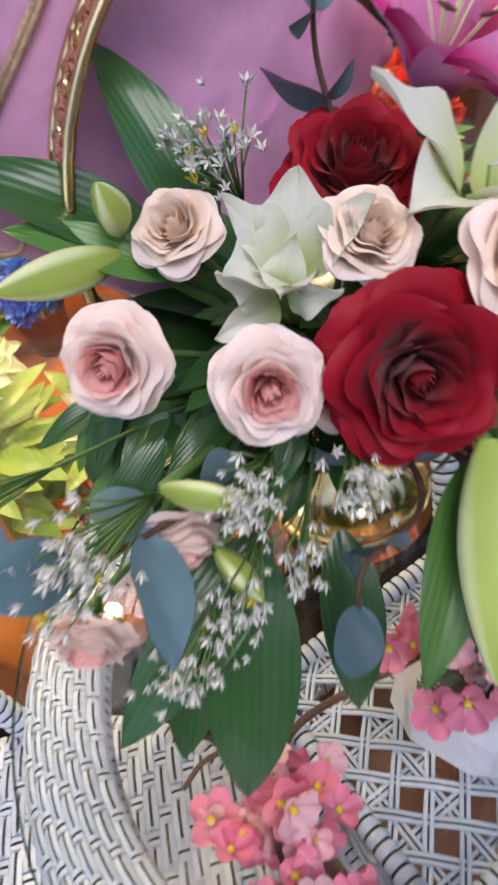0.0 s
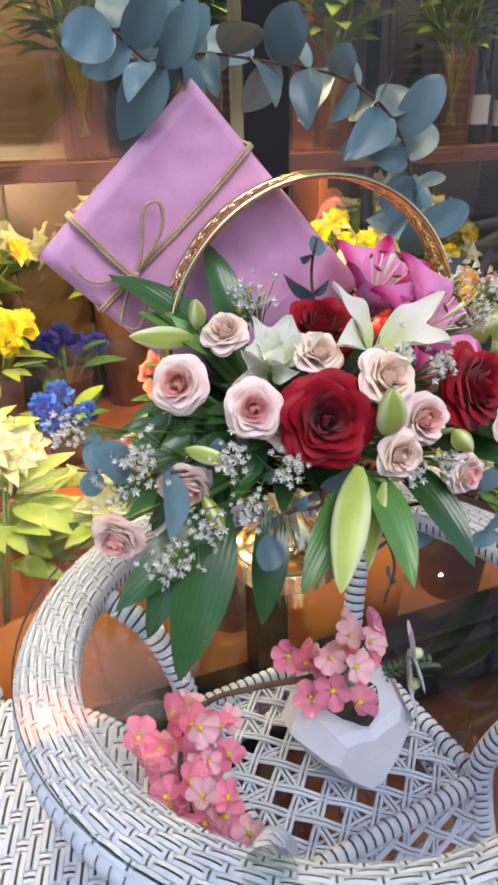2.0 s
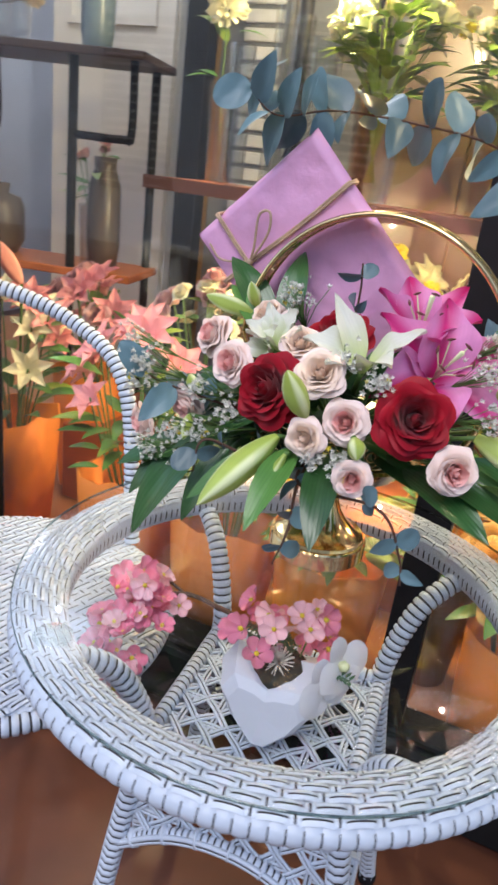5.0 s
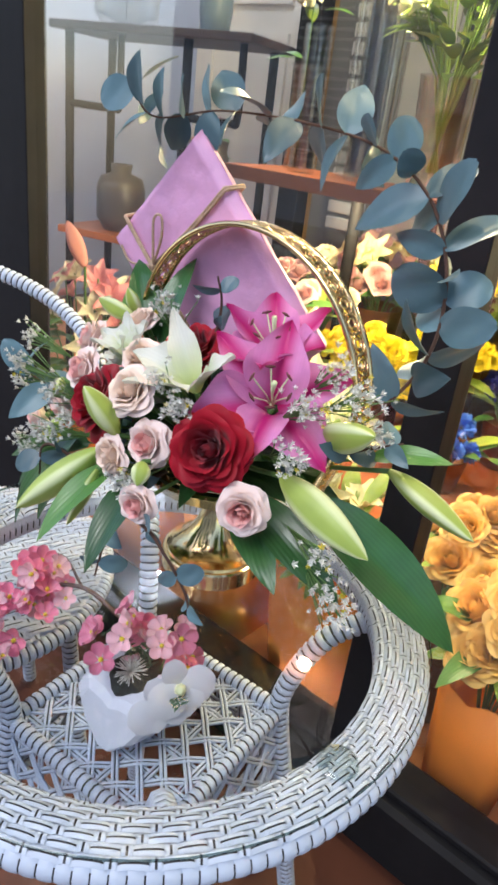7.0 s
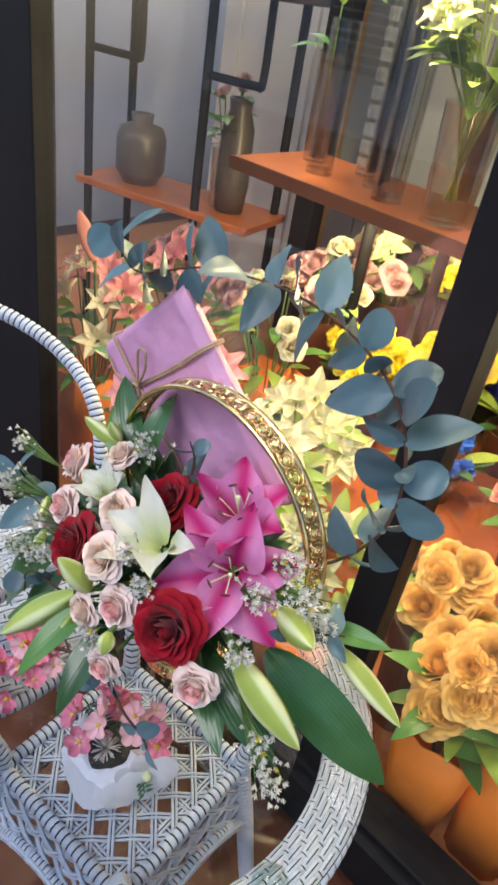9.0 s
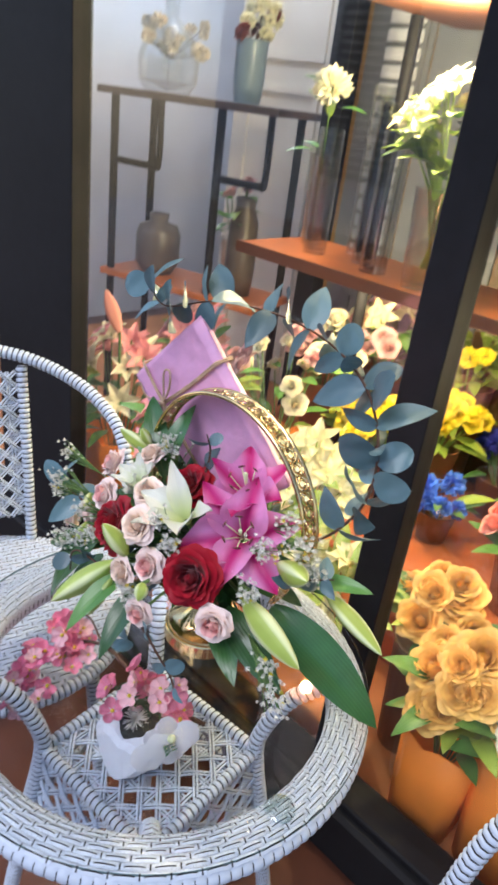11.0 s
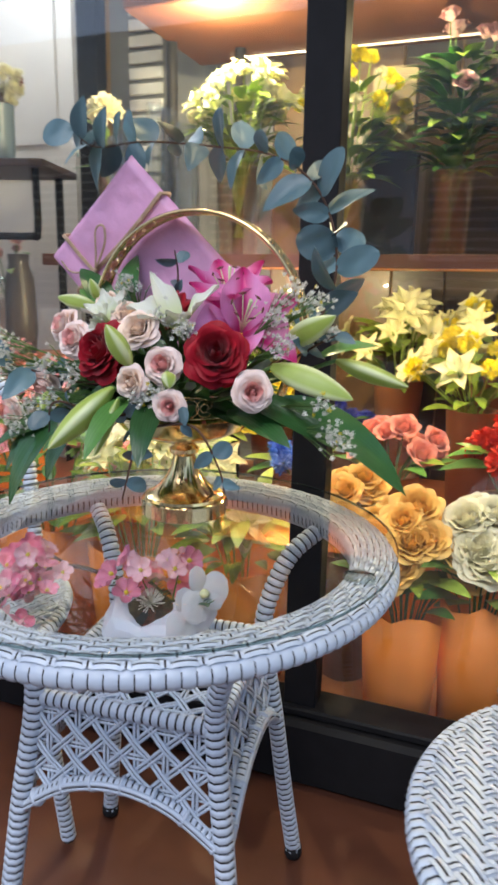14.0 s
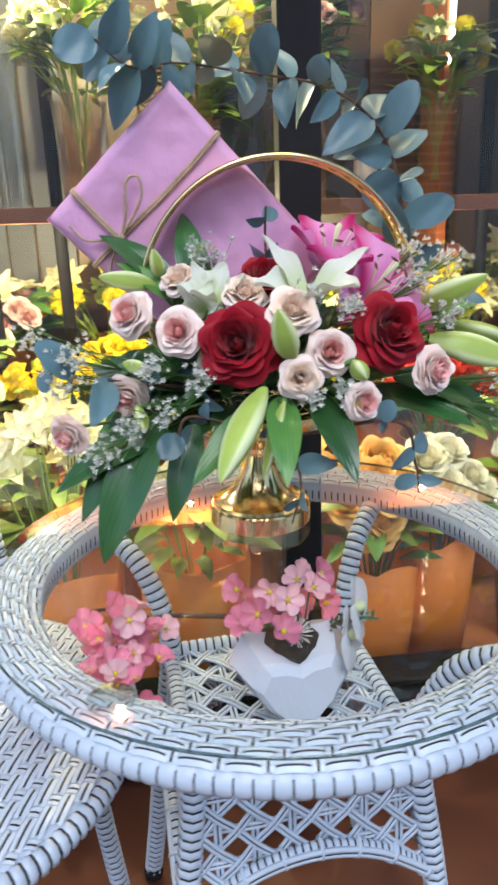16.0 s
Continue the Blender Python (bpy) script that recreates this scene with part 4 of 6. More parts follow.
# filling leaves round the foam
for k in range(120):
    a = rnd.uniform(-math.pi, math.pi)
    el = rnd.uniform(-0.18, 1.1)
    d = Vector((math.cos(a) * math.cos(el) * 1.25, math.sin(a) * math.cos(el) * 0.85 - 0.2, math.sin(el)))
    base = ROOT + Vector((d.x * 0.075, d.y * 0.06, d.z * 0.05 + 0.005))
    lay_leaf(foliage, BLADE if rnd.random() < 0.8 else BLADE_F, base, d + Vector((0, 0, 0.25)), (rnd.uniform(-0.4, 0.4), -0.5, 1), rnd.uniform(0.55, 0.95))

# looser leaves hanging out of the basket on the side of the small roses
for k in range(96):
    a = rnd.uniform(-0.8, 0.35)
    base = ROOT + Vector((rnd.uniform(-0.15, -0.05), rnd.uniform(-0.09, 0.03), rnd.uniform(-0.02, 0.06)))
    d = Vector((-math.cos(a), rnd.uniform(-0.8, 0.1), math.sin(a) - 0.15))
    lay_leaf(foliage, BLADE if k % 4 else BLADE_F, base, d, (rnd.uniform(-0.4, 0.4), -0.6, 1), rnd.uniform(0.35, 0.62))

# eucalyptus
ROUND = leaf_mesh("leaf", 0.05, 0.042, 0.4, 0.12, 0.62, M_EUC, 8, 12, True)
OVAL = leaf_mesh("leaf", 0.06, 0.036, 0.45, 0.12, 0.75, M_EUC, 8, 12, True)

SPEAR = leaf_mesh("leaf", 0.07, 0.037, 0.5, 0.24, 0.72, M_EUC, 6, 12)


def eucalyptus(points, n, scale, label, seed, both=True):
    ob = thing("eucalyptus_branch", label, "eucalyptus", "eucalyptus branches in the basket")
    r = random.Random(seed)
    path = curve(points, 12)
    sb = Build()
    sb.tube(path, lambda t: 0.0024 - 0.0014 * t, 6)
    sb.put("twig", M_TWIG, ob)
    for k in range(n):
        t = 0.16 + 0.84 * (k + 0.5) / n
        i = min(len(path) - 2, int(t * (len(path) - 1)))
        p, d = path[i], (path[i + 1] - path[i]).normalized()
        turn = Matrix.Rotation(k * 1.57 + r.uniform(-0.4, 0.4), 3, d)
        o = turn @ d.orthogonal().normalized()
        for s in ((1, -1) if both else (1,)):
            lay_leaf(ob, (SPEAR, ROUND, OVAL, SPEAR)[int(r.random() * 3.99)], p, s * o + d * r.uniform(0.1, 0.6), Vector((r.uniform(-0.8, 0.8), -1, r.uniform(-0.5, 0.9))), scale * r.uniform(0.62, 1.25) * (1.0 - 0.15 * t))
    return ob


eucalyptus([ROOT, (0.12, 0.16, 0.9), (0.186, 0.18, 0.985), (0.192, 0.19, 1.07), (0.16, 0.188, 1.148), (0.095, 0.185, 1.192), (0.0, 0.18, 1.208), (-0.085, 0.135, 1.21), (-0.135, 0.082, 1.196), (-0.175, 0.08, 1.226)], 23, 1.02, "long arching blue-green eucalyptus branch over the basket", 4)
eucalyptus([ROOT, (-0.12, 0.0, 0.875), (-0.2, -0.03, 0.895), (-0.25, -0.01, 0.9)], 5, 0.78, "short blue-green eucalyptus branch hanging out of the basket", 6)
eucalyptus([ROOT, (0.0, -0.05, 0.83), (0.1, -0.1, 0.85), (0.128, -0.085, 0.8), (0.135, -0.08, 0.765)], 4, 0.52, "short blue-green eucalyptus branch hanging out of the basket", 7)
eucalyptus([ROOT, (-0.04, -0.04, 0.84), (-0.1, -0.08, 0.86), (-0.11, -0.085, 0.82)], 3, 0.6, "short blue-green eucalyptus branch hanging out of the basket", 8)
eucalyptus([ROOT, (0.0, -0.04, 0.83), (0.01, -0.085, 0.79), (0.0, -0.09, 0.745)], 3, 0.6, "short blue-green eucalyptus branch hanging out of the basket", 9)
eucalyptus([ROOT, (0.14, 0.06, 0.9), (0.21, 0.06, 0.94), (0.24, 0.07, 0.955)], 3, 0.8, "short blue-green eucalyptus branch at the edge of the basket", 10)
eucalyptus([ROOT, (0.0, 0.06, 0.95), (0.0, 0.07, 1.02), (0.0, 0.06, 1.055)], 3, 0.55, "short dark eucalyptus tip before the pink parcel", 11)

# white statice
floret = Build()
for k in range(5):
    a = 2 * math.pi * k / 5
    floret.add([(0, 0, 0), (0.0022 * math.cos(a - 0.45), 0.0022 * math.sin(a - 0.45), 0.005), (0.0042 * math.cos(a), 0.0042 * math.sin(a), 0.0068), (0.0022 * math.cos(a + 0.45), 0.0022 * math.sin(a + 0.45), 0.005)], [(0, 1, 2, 3)])


def statice(tip, spread, n, seed):
    r = random.Random(seed)
    tip = Vector(tip)
    ob = thing("statice_sprig", "feathery sprig of tiny white statice florets", "statice", "statice sprigs in the basket")
    stem, head = Build(), Build()
    base = ROOT.lerp(tip, 0.25)
    fork = ROOT.lerp(tip, 0.78)
    stem.tube([ROOT, base, fork, tip], 0.0011, 5)
    out = (tip - ROOT).normalized()
    for k in range(int(n * 1.5)):
        o = 0.85 * Vector((r.gauss(0, 1), r.gauss(0, 0.8), r.gauss(0, 1))) * spread
        p = tip + o
        if k % 3 == 0:
            stem.tube([fork, (fork + p) / 2 + out * 0.004, p], 0.0006, 4)
        m = aim(p, out + Vector((r.uniform(-0.8, 0.8), r.uniform(-0.8, 0.4), r.uniform(-0.5, 0.9))), r.uniform(0, 6)) @ Matrix.Scale(r.uniform(0.6, 1.05), 4)
        head.add([m @ Vector(v) for v in floret.v], floret.f, 1 if r.random() < 0.07 else 0)
    stem.put("stem", M_STEM, ob)["kind"] = "stuff"
    h = head.put("flower_head", [M_STAT, M_YEL], ob)
    h["kind"] = "stuff"


for k, (p, s, n) in enumerate((((-0.205, -0.045, 0.912), 0.011, 34), ((-0.222, -0.03, 0.888), 0.01, 26), ((-0.132, -0.05, 0.902), 0.009, 30), ((-0.085, -0.062, 0.892), 0.008, 22), ((-0.188, -0.05, 0.818), 0.011, 34),
                               ((-0.155, -0.055, 0.85), 0.01, 26), ((0.05, -0.09, 0.882), 0.009, 30), ((0.025, -0.08, 0.872), 0.008, 24), ((0.16, 0.02, 0.972), 0.011, 36), ((0.2, 0.045, 0.99), 0.012, 34), ((0.255, -0.03, 0.835), 0.013, 40),
                               ((0.18, -0.02, 0.94), 0.011, 34), ((-0.07, 0.055, 1.005), 0.012, 40), ((0.165, 0.06, 1.0), 0.011, 30), ((0.07, -0.05, 0.955), 0.009, 30), ((0.215, 0.06, 0.955), 0.011, 30), ((0.03, -0.04, 0.965), 0.009, 24), ((-0.25, 0.0, 0.93), 0.009, 22),
                               ((0.235, -0.035, 0.87), 0.01, 24), ((-0.12, -0.06, 0.86), 0.009, 20))):
    statice(p, s, n, 20 + k)

# ---- things on the table's shelf ----
M_PLANTER = material("pale_grey_blue_ceramic", (0.66, 0.71, 0.8), 0.55, 0.0, 20, 0.06, 0.05)
M_SOIL = material("dark_moss", (0.03, 0.03, 0.025), 0.95, 0.0, 80, 0.4, 0.8)
M_BLOSSOM = material("pink_silk_blossom", (0.84, 0.28, 0.43), 0.6, 0.0, 60, 0.15, 0.1, trans=0.25, per_object=0.2)
M_BLOSSOMP = material("pale_silk_blossom", (0.88, 0.54, 0.6), 0.6, 0.0, 60, 0.12, 0.1, trans=0.15, per_object=0.15)
M_ORCHID = material("white_silk_orchid", (0.78, 0.8, 0.84), 0.5, 0.0, 40, 0.05, 0.1, trans=0.1)
M_FERN = material("silk_fern_green", (0.05, 0.12, 0.07), 0.6, 0.0, 40, 0.3)
planter = thing("heart_planter", "faceted pale blue-grey heart-shaped planter on the cane shelf", "planter")
HEART = [(0.012, 0.0), (0.052, 0.04), (0.074, 0.078), (0.056, 0.11), (0.022, 0.106), (0.0, 0.096), (-0.022, 0.106), (-0.056, 0.11), (-0.074, 0.078), (-0.052, 0.04), (-0.012, 0.0)]
HP = pose(0.006, -0.03, SHELF + 0.008, -9, 0, 7)
b = Build()
rings = []
for y, sc, j in ((-0.056, 0.62, 0.0), (-0.05, 0.78, 0.0), (-0.004, 1.0, 0.0), (0.04, 0.8, 0.0), (0.048, 0.6, 0.0)):
    for i, (x, z) in enumerate(HEART):
        q = sc + (j if i % 2 else -j)
        rings.append(HP @ Vector((x * q, y, max(0.0, 0.024 + (z - 0.024) * q if sc < 1 else z * (1 + (j if i % 2 else -j))))))
n = len(HEART)
b.add(rings, [(k * n + i, k * n + (i + 1) % n, (k + 1) * n + (i + 1) % n, (k + 1) * n + i) for k in range(4) for i in range(n)] + [tuple(range(n - 1, -1, -1)), tuple(range(4 * n, 5 * n))])
b.put("body", M_PLANTER, planter, smooth=False)
b = Build()
b.lathe([(0.0, 0.012), (0.02, 0.01), (0.036, 0.002), (0.042, -0.02), (0, -0.02)], 14, HP @ Matrix.Translation((0.0, -0.006, 0.1)))
b.put("moss", M_SOIL, planter)


def blossom_mesh(R, mt):
    bb = Build()
    for k in range(5):
        a0 = 2 * math.pi * k / 5

        def pt(u, v, a0=a0):
            w = (u - 0.5) * 1.3 * math.sin(math.pi * (0.16 + 0.5 * v))
            r = R * (0.08 + 0.92 * v * (1 - 0.24 * abs(2 * u - 1) ** 2.5))
            return (r * math.cos(a0 + w), r * math.sin(a0 + w), R * (0.1 + 0.45 * v * v + 0.18 * abs(2 * u - 1) * v))
        bb.grid(pt, 4, 5, 0)
    bb.lathe([(0, R * 0.42), (R * 0.13, R * 0.38), (R * 0.16, R * 0.22), (R * 0.08, R * 0.02), (0, 0)], 8, None, 1)
    return bb.mesh("blossom", [mt, M_YEL])


BL = [blossom_mesh(0.02, M_BLOSSOM), blossom_mesh(0.0185, M_BLOSSOMP)]
branch = thing("blossom_branch", "artificial pink cherry blossom branch lying on the cane shelf", "flower branch")
TW = [Vector(p) for p in ((0.075, 0.05, 0.565), (-0.01, 0.012, 0.575), (-0.09, 0.012, 0.585), (-0.15, 0.005, 0.592), (-0.19, -0.035, 0.588), (-0.2, -0.09, 0.57), (-0.185, -0.14, 0.555))]
b = Build()
b.tube(curve(TW, 8), lambda t: 0.0042 - 0.002 * t, 7)
b.tube(curve([TW[3], (-0.21, 0.02, 0.6), (-0.24, 0.01, 0.6)], 6), 0.0022, 6)
b.tube(curve([TW[1], (0.0, 0.0, 0.572), (0.008, -0.012, 0.56)], 6), 0.0026, 6)
b.put("twig", M_TWIG, branch)
rnd = random.Random(12)
path = curve(TW, 8)
for k in range(66):
    if k < 52:
        c = path[int(len(path) * (0.55 + 0.45 * rnd.random())) - 1]
        p = c + Vector((rnd.gauss(0, 0.024), rnd.gauss(0, 0.02), rnd.gauss(0.004, 0.018)))
    else:
        c = path[int(len(path) * 0.3 * rnd.random())]
        p = c + Vector((rnd.gauss(0, 0.016), rnd.gauss(-0.005, 0.014), rnd.gauss(0.02, 0.014)))
    p.z = min(p.z, 0.634)
    if math.hypot(p.x, p.y) > 0.24:
        p.xy *= 0.24 / math.hypot(p.x, p.y)
    shared("blossom", BL[0 if rnd.random() < 0.6 else 1], branch, aim(p, (rnd.uniform(-0.8, 0.8), rnd.uniform(-1, 0.3), rnd.uniform(0.1, 1)), rnd.uniform(0, 6)) @ Matrix.Scale(rnd.uniform(0.75, 1.1), 4))
spray = thing("silk_flower_pick", "white silk orchid with pink blossoms, fern and a fluffy white flower in the planter", "artificial flowers")
spray["label"] = "white silk orchid, pink blossoms and fern in the planter"
orch = Build()
for k, (a0, w, l) in enumerate(((90, 0.03, 0.04), (-20, 0.05, 0.042), (200, 0.05, 0.042), (240, 0.026, 0.036), (300, 0.026, 0.036))):
    def pt(u, v, a0=a0, w=w, l=l):
        s = (2 * u - 1) * w / 2 * math.sin(math.pi * (0.05 + 0.9 * v)) ** 0.55
        c, d = math.cos(radians(a0)), math.sin(radians(a0))
        return (c * l * v - d * s, d * l * v + c * s, 0.004 * k % 0.003 + 0.006 * math.sin(v * 2) - 6 * s * s)
    orch.grid(pt, 6, 7, 0)
orch.lathe([(0, 0.014), (0.005, 0.012), (0.007, 0.006), (0.003, 0)], 8, None, 1)
OR = orch.mesh("orchid", [M_ORCHID, M_BUDP])
for p, d in (((0.082, -0.03, 0.606), (0.88, -0.42, 0.2)), ((0.07, -0.045, 0.58), (0.85, -0.5, 0.15))):
    shared("orchid", OR, spray, aim(p, d, 0.3) @ Matrix.Scale(1.02, 4))
for k, p in enumerate(((-0.034, -0.06, 0.625), (0.0, -0.045, 0.63), (-0.01, -0.07, 0.605), (0.035, -0.015, 0.625), (0.045, 0.005, 0.632), (0.02, 0.0, 0.628), (-0.05, -0.045, 0.605), (-0.015, -0.02, 0.63))):
    shared("blossom", BL[k % 2], spray, aim(p, (rnd.uniform(-0.5, 0.5), rnd.uniform(-1, -0.2), rnd.uniform(0.2, 1)), k))
b = Build()
for k in range(70):
    d = Vector((rnd.gauss(0, 1), rnd.gauss(0, 1), rnd.gauss(0.4, 1))).normalized()
    c = Vector((0.01, -0.04, 0.582))
    b.tube([c, c + d * 0.014, c + d * 0.021], 0.0008, 3)
b.put("fluffy_flower", M_STAT, spray, "fluffy white flower")
for x0, tip in ((0.05, (0.1, -0.045, 0.6)), (-0.01, (-0.05, -0.03, 0.6)), (0.03, (0.0, -0.02, 0.605))):
    b = Build()
    a, t = Vector((x0 * 0.5 + 0.01, -0.01, 0.555)), Vector(tip)
    b.tube([a, (a + t) / 2 + Vector((0, 0, 0.012)), t], 0.0012, 5)
    for k in range(12):
        p = a.lerp(t, (k + 1) / 12) + Vector((0, 0, 0.04 * (k + 1) / 12 * (1 - (k + 1) / 12)))
        for s in (-1, 1):
            q = p + Vector((0.004, s * 0.013, 0.002))
            b.add([p, p + Vector((0.004, s * 0.006, 0.002)), q, p + Vector((-0.002, s * 0.006, 0.0))], [(0, 1, 2, 3)])
    b.put("fern", M_FERN, spray)
b = Build()
for p in ((0.08, -0.03, 0.603), (0.0, -0.045, 0.62), (0.035, 0.0, 0.62), (0.008, -0.05, 0.57)):
    b.tube([p, (p[0] * 0.5 + 0.005, -0.01, 0.552)], 0.0012, 5)
b.put("wire_stems", M_STEM, spray)

# ---- inside the shop ----
M_WOOD = material("orange_stained_wood", (0.42, 0.125, 0.035), 0.4, 0.0, 12, 0.3, 0.15)
M_BACK = material("ochre_plaster_wall", (0.34, 0.2, 0.08), 0.8, 0.0, 6, 0.3, 0.15)
M_PLASTER = material("pale_blue_white_wall", (0.62, 0.65, 0.7), 0.8, 0.0, 5, 0.12, 0.1)
M_DOOR = material("cream_painted_door", (0.68, 0.65, 0.58), 0.5, 0.0, 9, 0.08, 0.05)
M_SHOPFLOOR = material("shop_terracotta_floor", (0.42, 0.17, 0.06), 0.45, 0.0, 9, 0.2, 0.1)
M_KRAFT = material("orange_paper_sleeve", (0.96, 0.29, 0.032), 0.6, 0.0, 16, 0.16, 0.3, per_object=0.1)
M_ORANGE = material("orange_petal", (0.98, 0.64, 0.18), 0.5, 0.0, 50, 0.12, 0.1, trans=0.12, per_object=0.15)
M_YELLOW = material("yellow_petal", (0.95, 0.84, 0.04), 0.5, 0.0, 50, 0.15, 0.1, trans=0.15, per_object=0.15)
M_SALMON = material("salmon_lily_petal", (0.86, 0.4, 0.43), 0.5, 0.0, 50, 0.12, 0.1, trans=0.15)
M_YWHITE = material("creamy_yellow_petal", (0.82, 0.81, 0.5), 0.5, 0.0, 50, 0.1, 0.1, trans=0.15, per_object=0.1)
M_WPET = material("white_petal", (0.9, 0.88, 0.68), 0.5, 0.0, 50, 0.06, 0.1, trans=0.2)
M_BLUE = material("dyed_blue_petal", (0.08, 0.24, 0.8), 0.5, 0.0, 50, 0.2, 0.1, per_object=0.15)
M_NAVY = material("dyed_dark_blue_petal", (0.05, 0.06, 0.5), 0.5, 0.0, 50, 0.2, 0.1)
M_CORAL = material("coral_petal", (0.9, 0.4, 0.32), 0.5, 0.0, 50, 0.12, 0.1, trans=0.2)
M_REDC = material("red_carnation_petal", (0.7, 0.05, 0.02), 0.5, 0.0, 50, 0.15, 0.1)
M_LILAC = material("dusty_pink_petal", (0.66, 0.42, 0.42), 0.6, 0.0, 50, 0.15, 0.1)
M_LIME = material("lime_green_leaf", (0.24, 0.36, 0.05), 0.4, 0.0, 30, 0.25, 0.1, per_object=0.25)
M_BUCKET = material("brown_plastic_bucket", (0.26, 0.12, 0.05), 0.5, 0.0, 30, 0.2, 0.05, per_object=0.4)

b = Build()
b.box((0.2, 2.2, 0.0), 6.4, 3.4, 0.16)
tagged(b.put("shop_floor", M_SHOPFLOOR, None, smooth=False), "orange-brown floor inside the flower shop", "floor", kind="structure")
for name, c, s, mt, lab in (("wall_back", (0.87, 1.78, 1.3), (4.06, 0.1, 2.6), M_BACK, "ochre plaster wall behind the flower shelves"), ("wall_far", (-1.9, 3.6, 1.3), (3.2, 0.1, 2.6), M_PLASTER, "pale bluish white wall of the back room"),
                            ("wall_end", (2.95, 1.1, 1.3), (0.1, 1.3, 2.6), M_BACK, "ochre end wall of the shop"), ("wall_side", (-3.4, 2.0, 1.3), (0.1, 3.3, 2.6), M_PLASTER, "pale bluish white side wall of the shop"),
                            ("wall_return", (-1.11, 2.7, 1.3), (0.1, 1.7, 2.6), M_PLASTER, "pale bluish white return wall of the back room")):
    b = Build()
    b.box(c, *s)
    tagged(b.put(name, mt, None, smooth=False), lab, "wall", kind="structure")
b = Build()
b.box((-0.2, 2.05, 2.66), 6.6, 3.3, 0.1)
tagged(b.put("ceiling", M_PLASTER, None, smooth=False), "white ceiling of the flower shop", "ceiling", kind="structure")
# unseen canopy, added to keep sky out of the glass; house across the street
M_SKY_BLOCK = material("dark_sky_blocker", (0.06, 0.05, 0.045), 0.7, 0.0, 8, 0.3, 0.2)
M_FACADE = material("pale_plaster_facade", (0.74, 0.74, 0.75), 0.85, 0.0, 2, 0.2, 0.1)
M_SHUTTER = material("grey_shutter", (0.2, 0.22, 0.25), 0.6, 0.0, 8, 0.15)
b = Build()
b.box((0.2, 0.05, 2.78), 7.0, 0.9, 0.08)
tagged(b.put("canopy", M_SKY_BLOCK, None, smooth=False), "added dark canopy, unseen, keeping the sky out of the window reflections", "canopy", kind="structure")
house = thing("street_house", "pale plastered house with grey louvred shutters across the street", "house", kind="structure")
b = Build()
b.box((0.0, -6.6, 2.0), 16, 0.4, 4.0)
b.put("wall", M_FACADE, house, smooth=False)
for x in (-5.2, -2.6, 0, 2.6, 5.2):
    sh = Build()
    sh.box((x, -6.39, 1.7), 1.1, 0.06, 2.0)
    w = sh.put("shutter", M_SHUTTER, house, smooth=False)
    sl = Build()
    for k in range(18):
        sl.box(Matrix.Translation((x, -6.345, 0.8 + k * 0.105)) @ Matrix.Rotation(0.5, 4, "X"), 0.98, 0.05, 0.012)
    sl.put("louvre", M_FACADE, w, smooth=False)

# boards added on the back wall: brown for its reflections, grey for blurred glass
M_BOARD = material("golden_brown_tone_board", (0.078, 0.046, 0.019), 0.35, 0.0, 7, 0.45, 0.15, per_object=0.75, coat=0.3)
M_GREYBOARD = material("grey_tone_board", (0.16, 0.168, 0.18), 0.5, 0.0, 7, 0.25, 0.15, per_object=0.15)
wall_back = bpy.data.objects["wall_back"]
rb = random.Random(3)
x = -1.1
while x < 2.8:
    w = rb.uniform(0.09, 0.24)
    bb = Build()
    bb.box((x + w / 2, 1.722 - rb.uniform(0, 0.008), 1.3), w - 0.006, 0.012, 2.5, 0, 0.003)
    bb.put("wall_board", M_GREYBOARD if x < -0.5 else M_BOARD, wall_back, smooth=False)
    x += w
M_SLAT = material("dull_grey_slat", (0.55, 0.57, 0.6), 0.6, 0.0, 20, 0.2, 0.1)
M_STONEGREY = material("grey_backing", (0.16, 0.165, 0.175), 0.7, 0.0, 20, 0.2)
# a strip of grey brick, built here from slats on a backing
slats = thing("slatted_panel", "pale grey brick strip on the shop's back wall, built as slats", "panel")
for k in range(22):
    bb = Build()
    bb.box((-0.93, 1.69, 0.9 + k * 0.055), 0.14, 0.012, 0.04, 0, 0.003)
    bb.put("slat", M_SLAT, slats, smooth=False)
bb = Build()
bb.box((-0.93, 1.704, 1.48), 0.16, 0.014, 1.3)
bb.put("backing", M_STONEGREY, slats, smooth=False)
strip = Build()
strip.box((0.757, 1.49, 1.9), 0.014, 0.01, 0.84, 0, 0.002)
M_LED = bpy.data.materials.new("warm_led_strip")
M_LED.use_nodes = True
M_LED.node_tree.nodes["Principled BSDF"].inputs["Emission Color"].default_value = (1.0, 0.82, 0.5, 1)
M_LED.node_tree.nodes["Principled BSDF"].inputs["Emission Strength"].default_value = 9.0
tagged(strip.put("led_strip", M_LED, None, smooth=False), "upright warm white light strip between the shelves", "light")
line = Build()
line.box((-0.08, 1.43, 1.718), 0.8, 0.004, 0.004)
M_LED_DIM = M_LED.copy()
M_LED_DIM.node_tree.nodes["Principled BSDF"].inputs["Emission Strength"].default_value = 3.0
tagged(line.put("led_line", M_LED_DIM, None, smooth=False), "thin warm white light line under the upper shelf", "light")
bb = Build()
bb.box((0.757, 1.6, 1.3), 0.03, 0.2, 2.4, 0, 0.003)
tagged(bb.put("shelf_divider", M_WOOD, None, smooth=False), "orange wooden divider between the shelf bays", "divider", kind="structure")

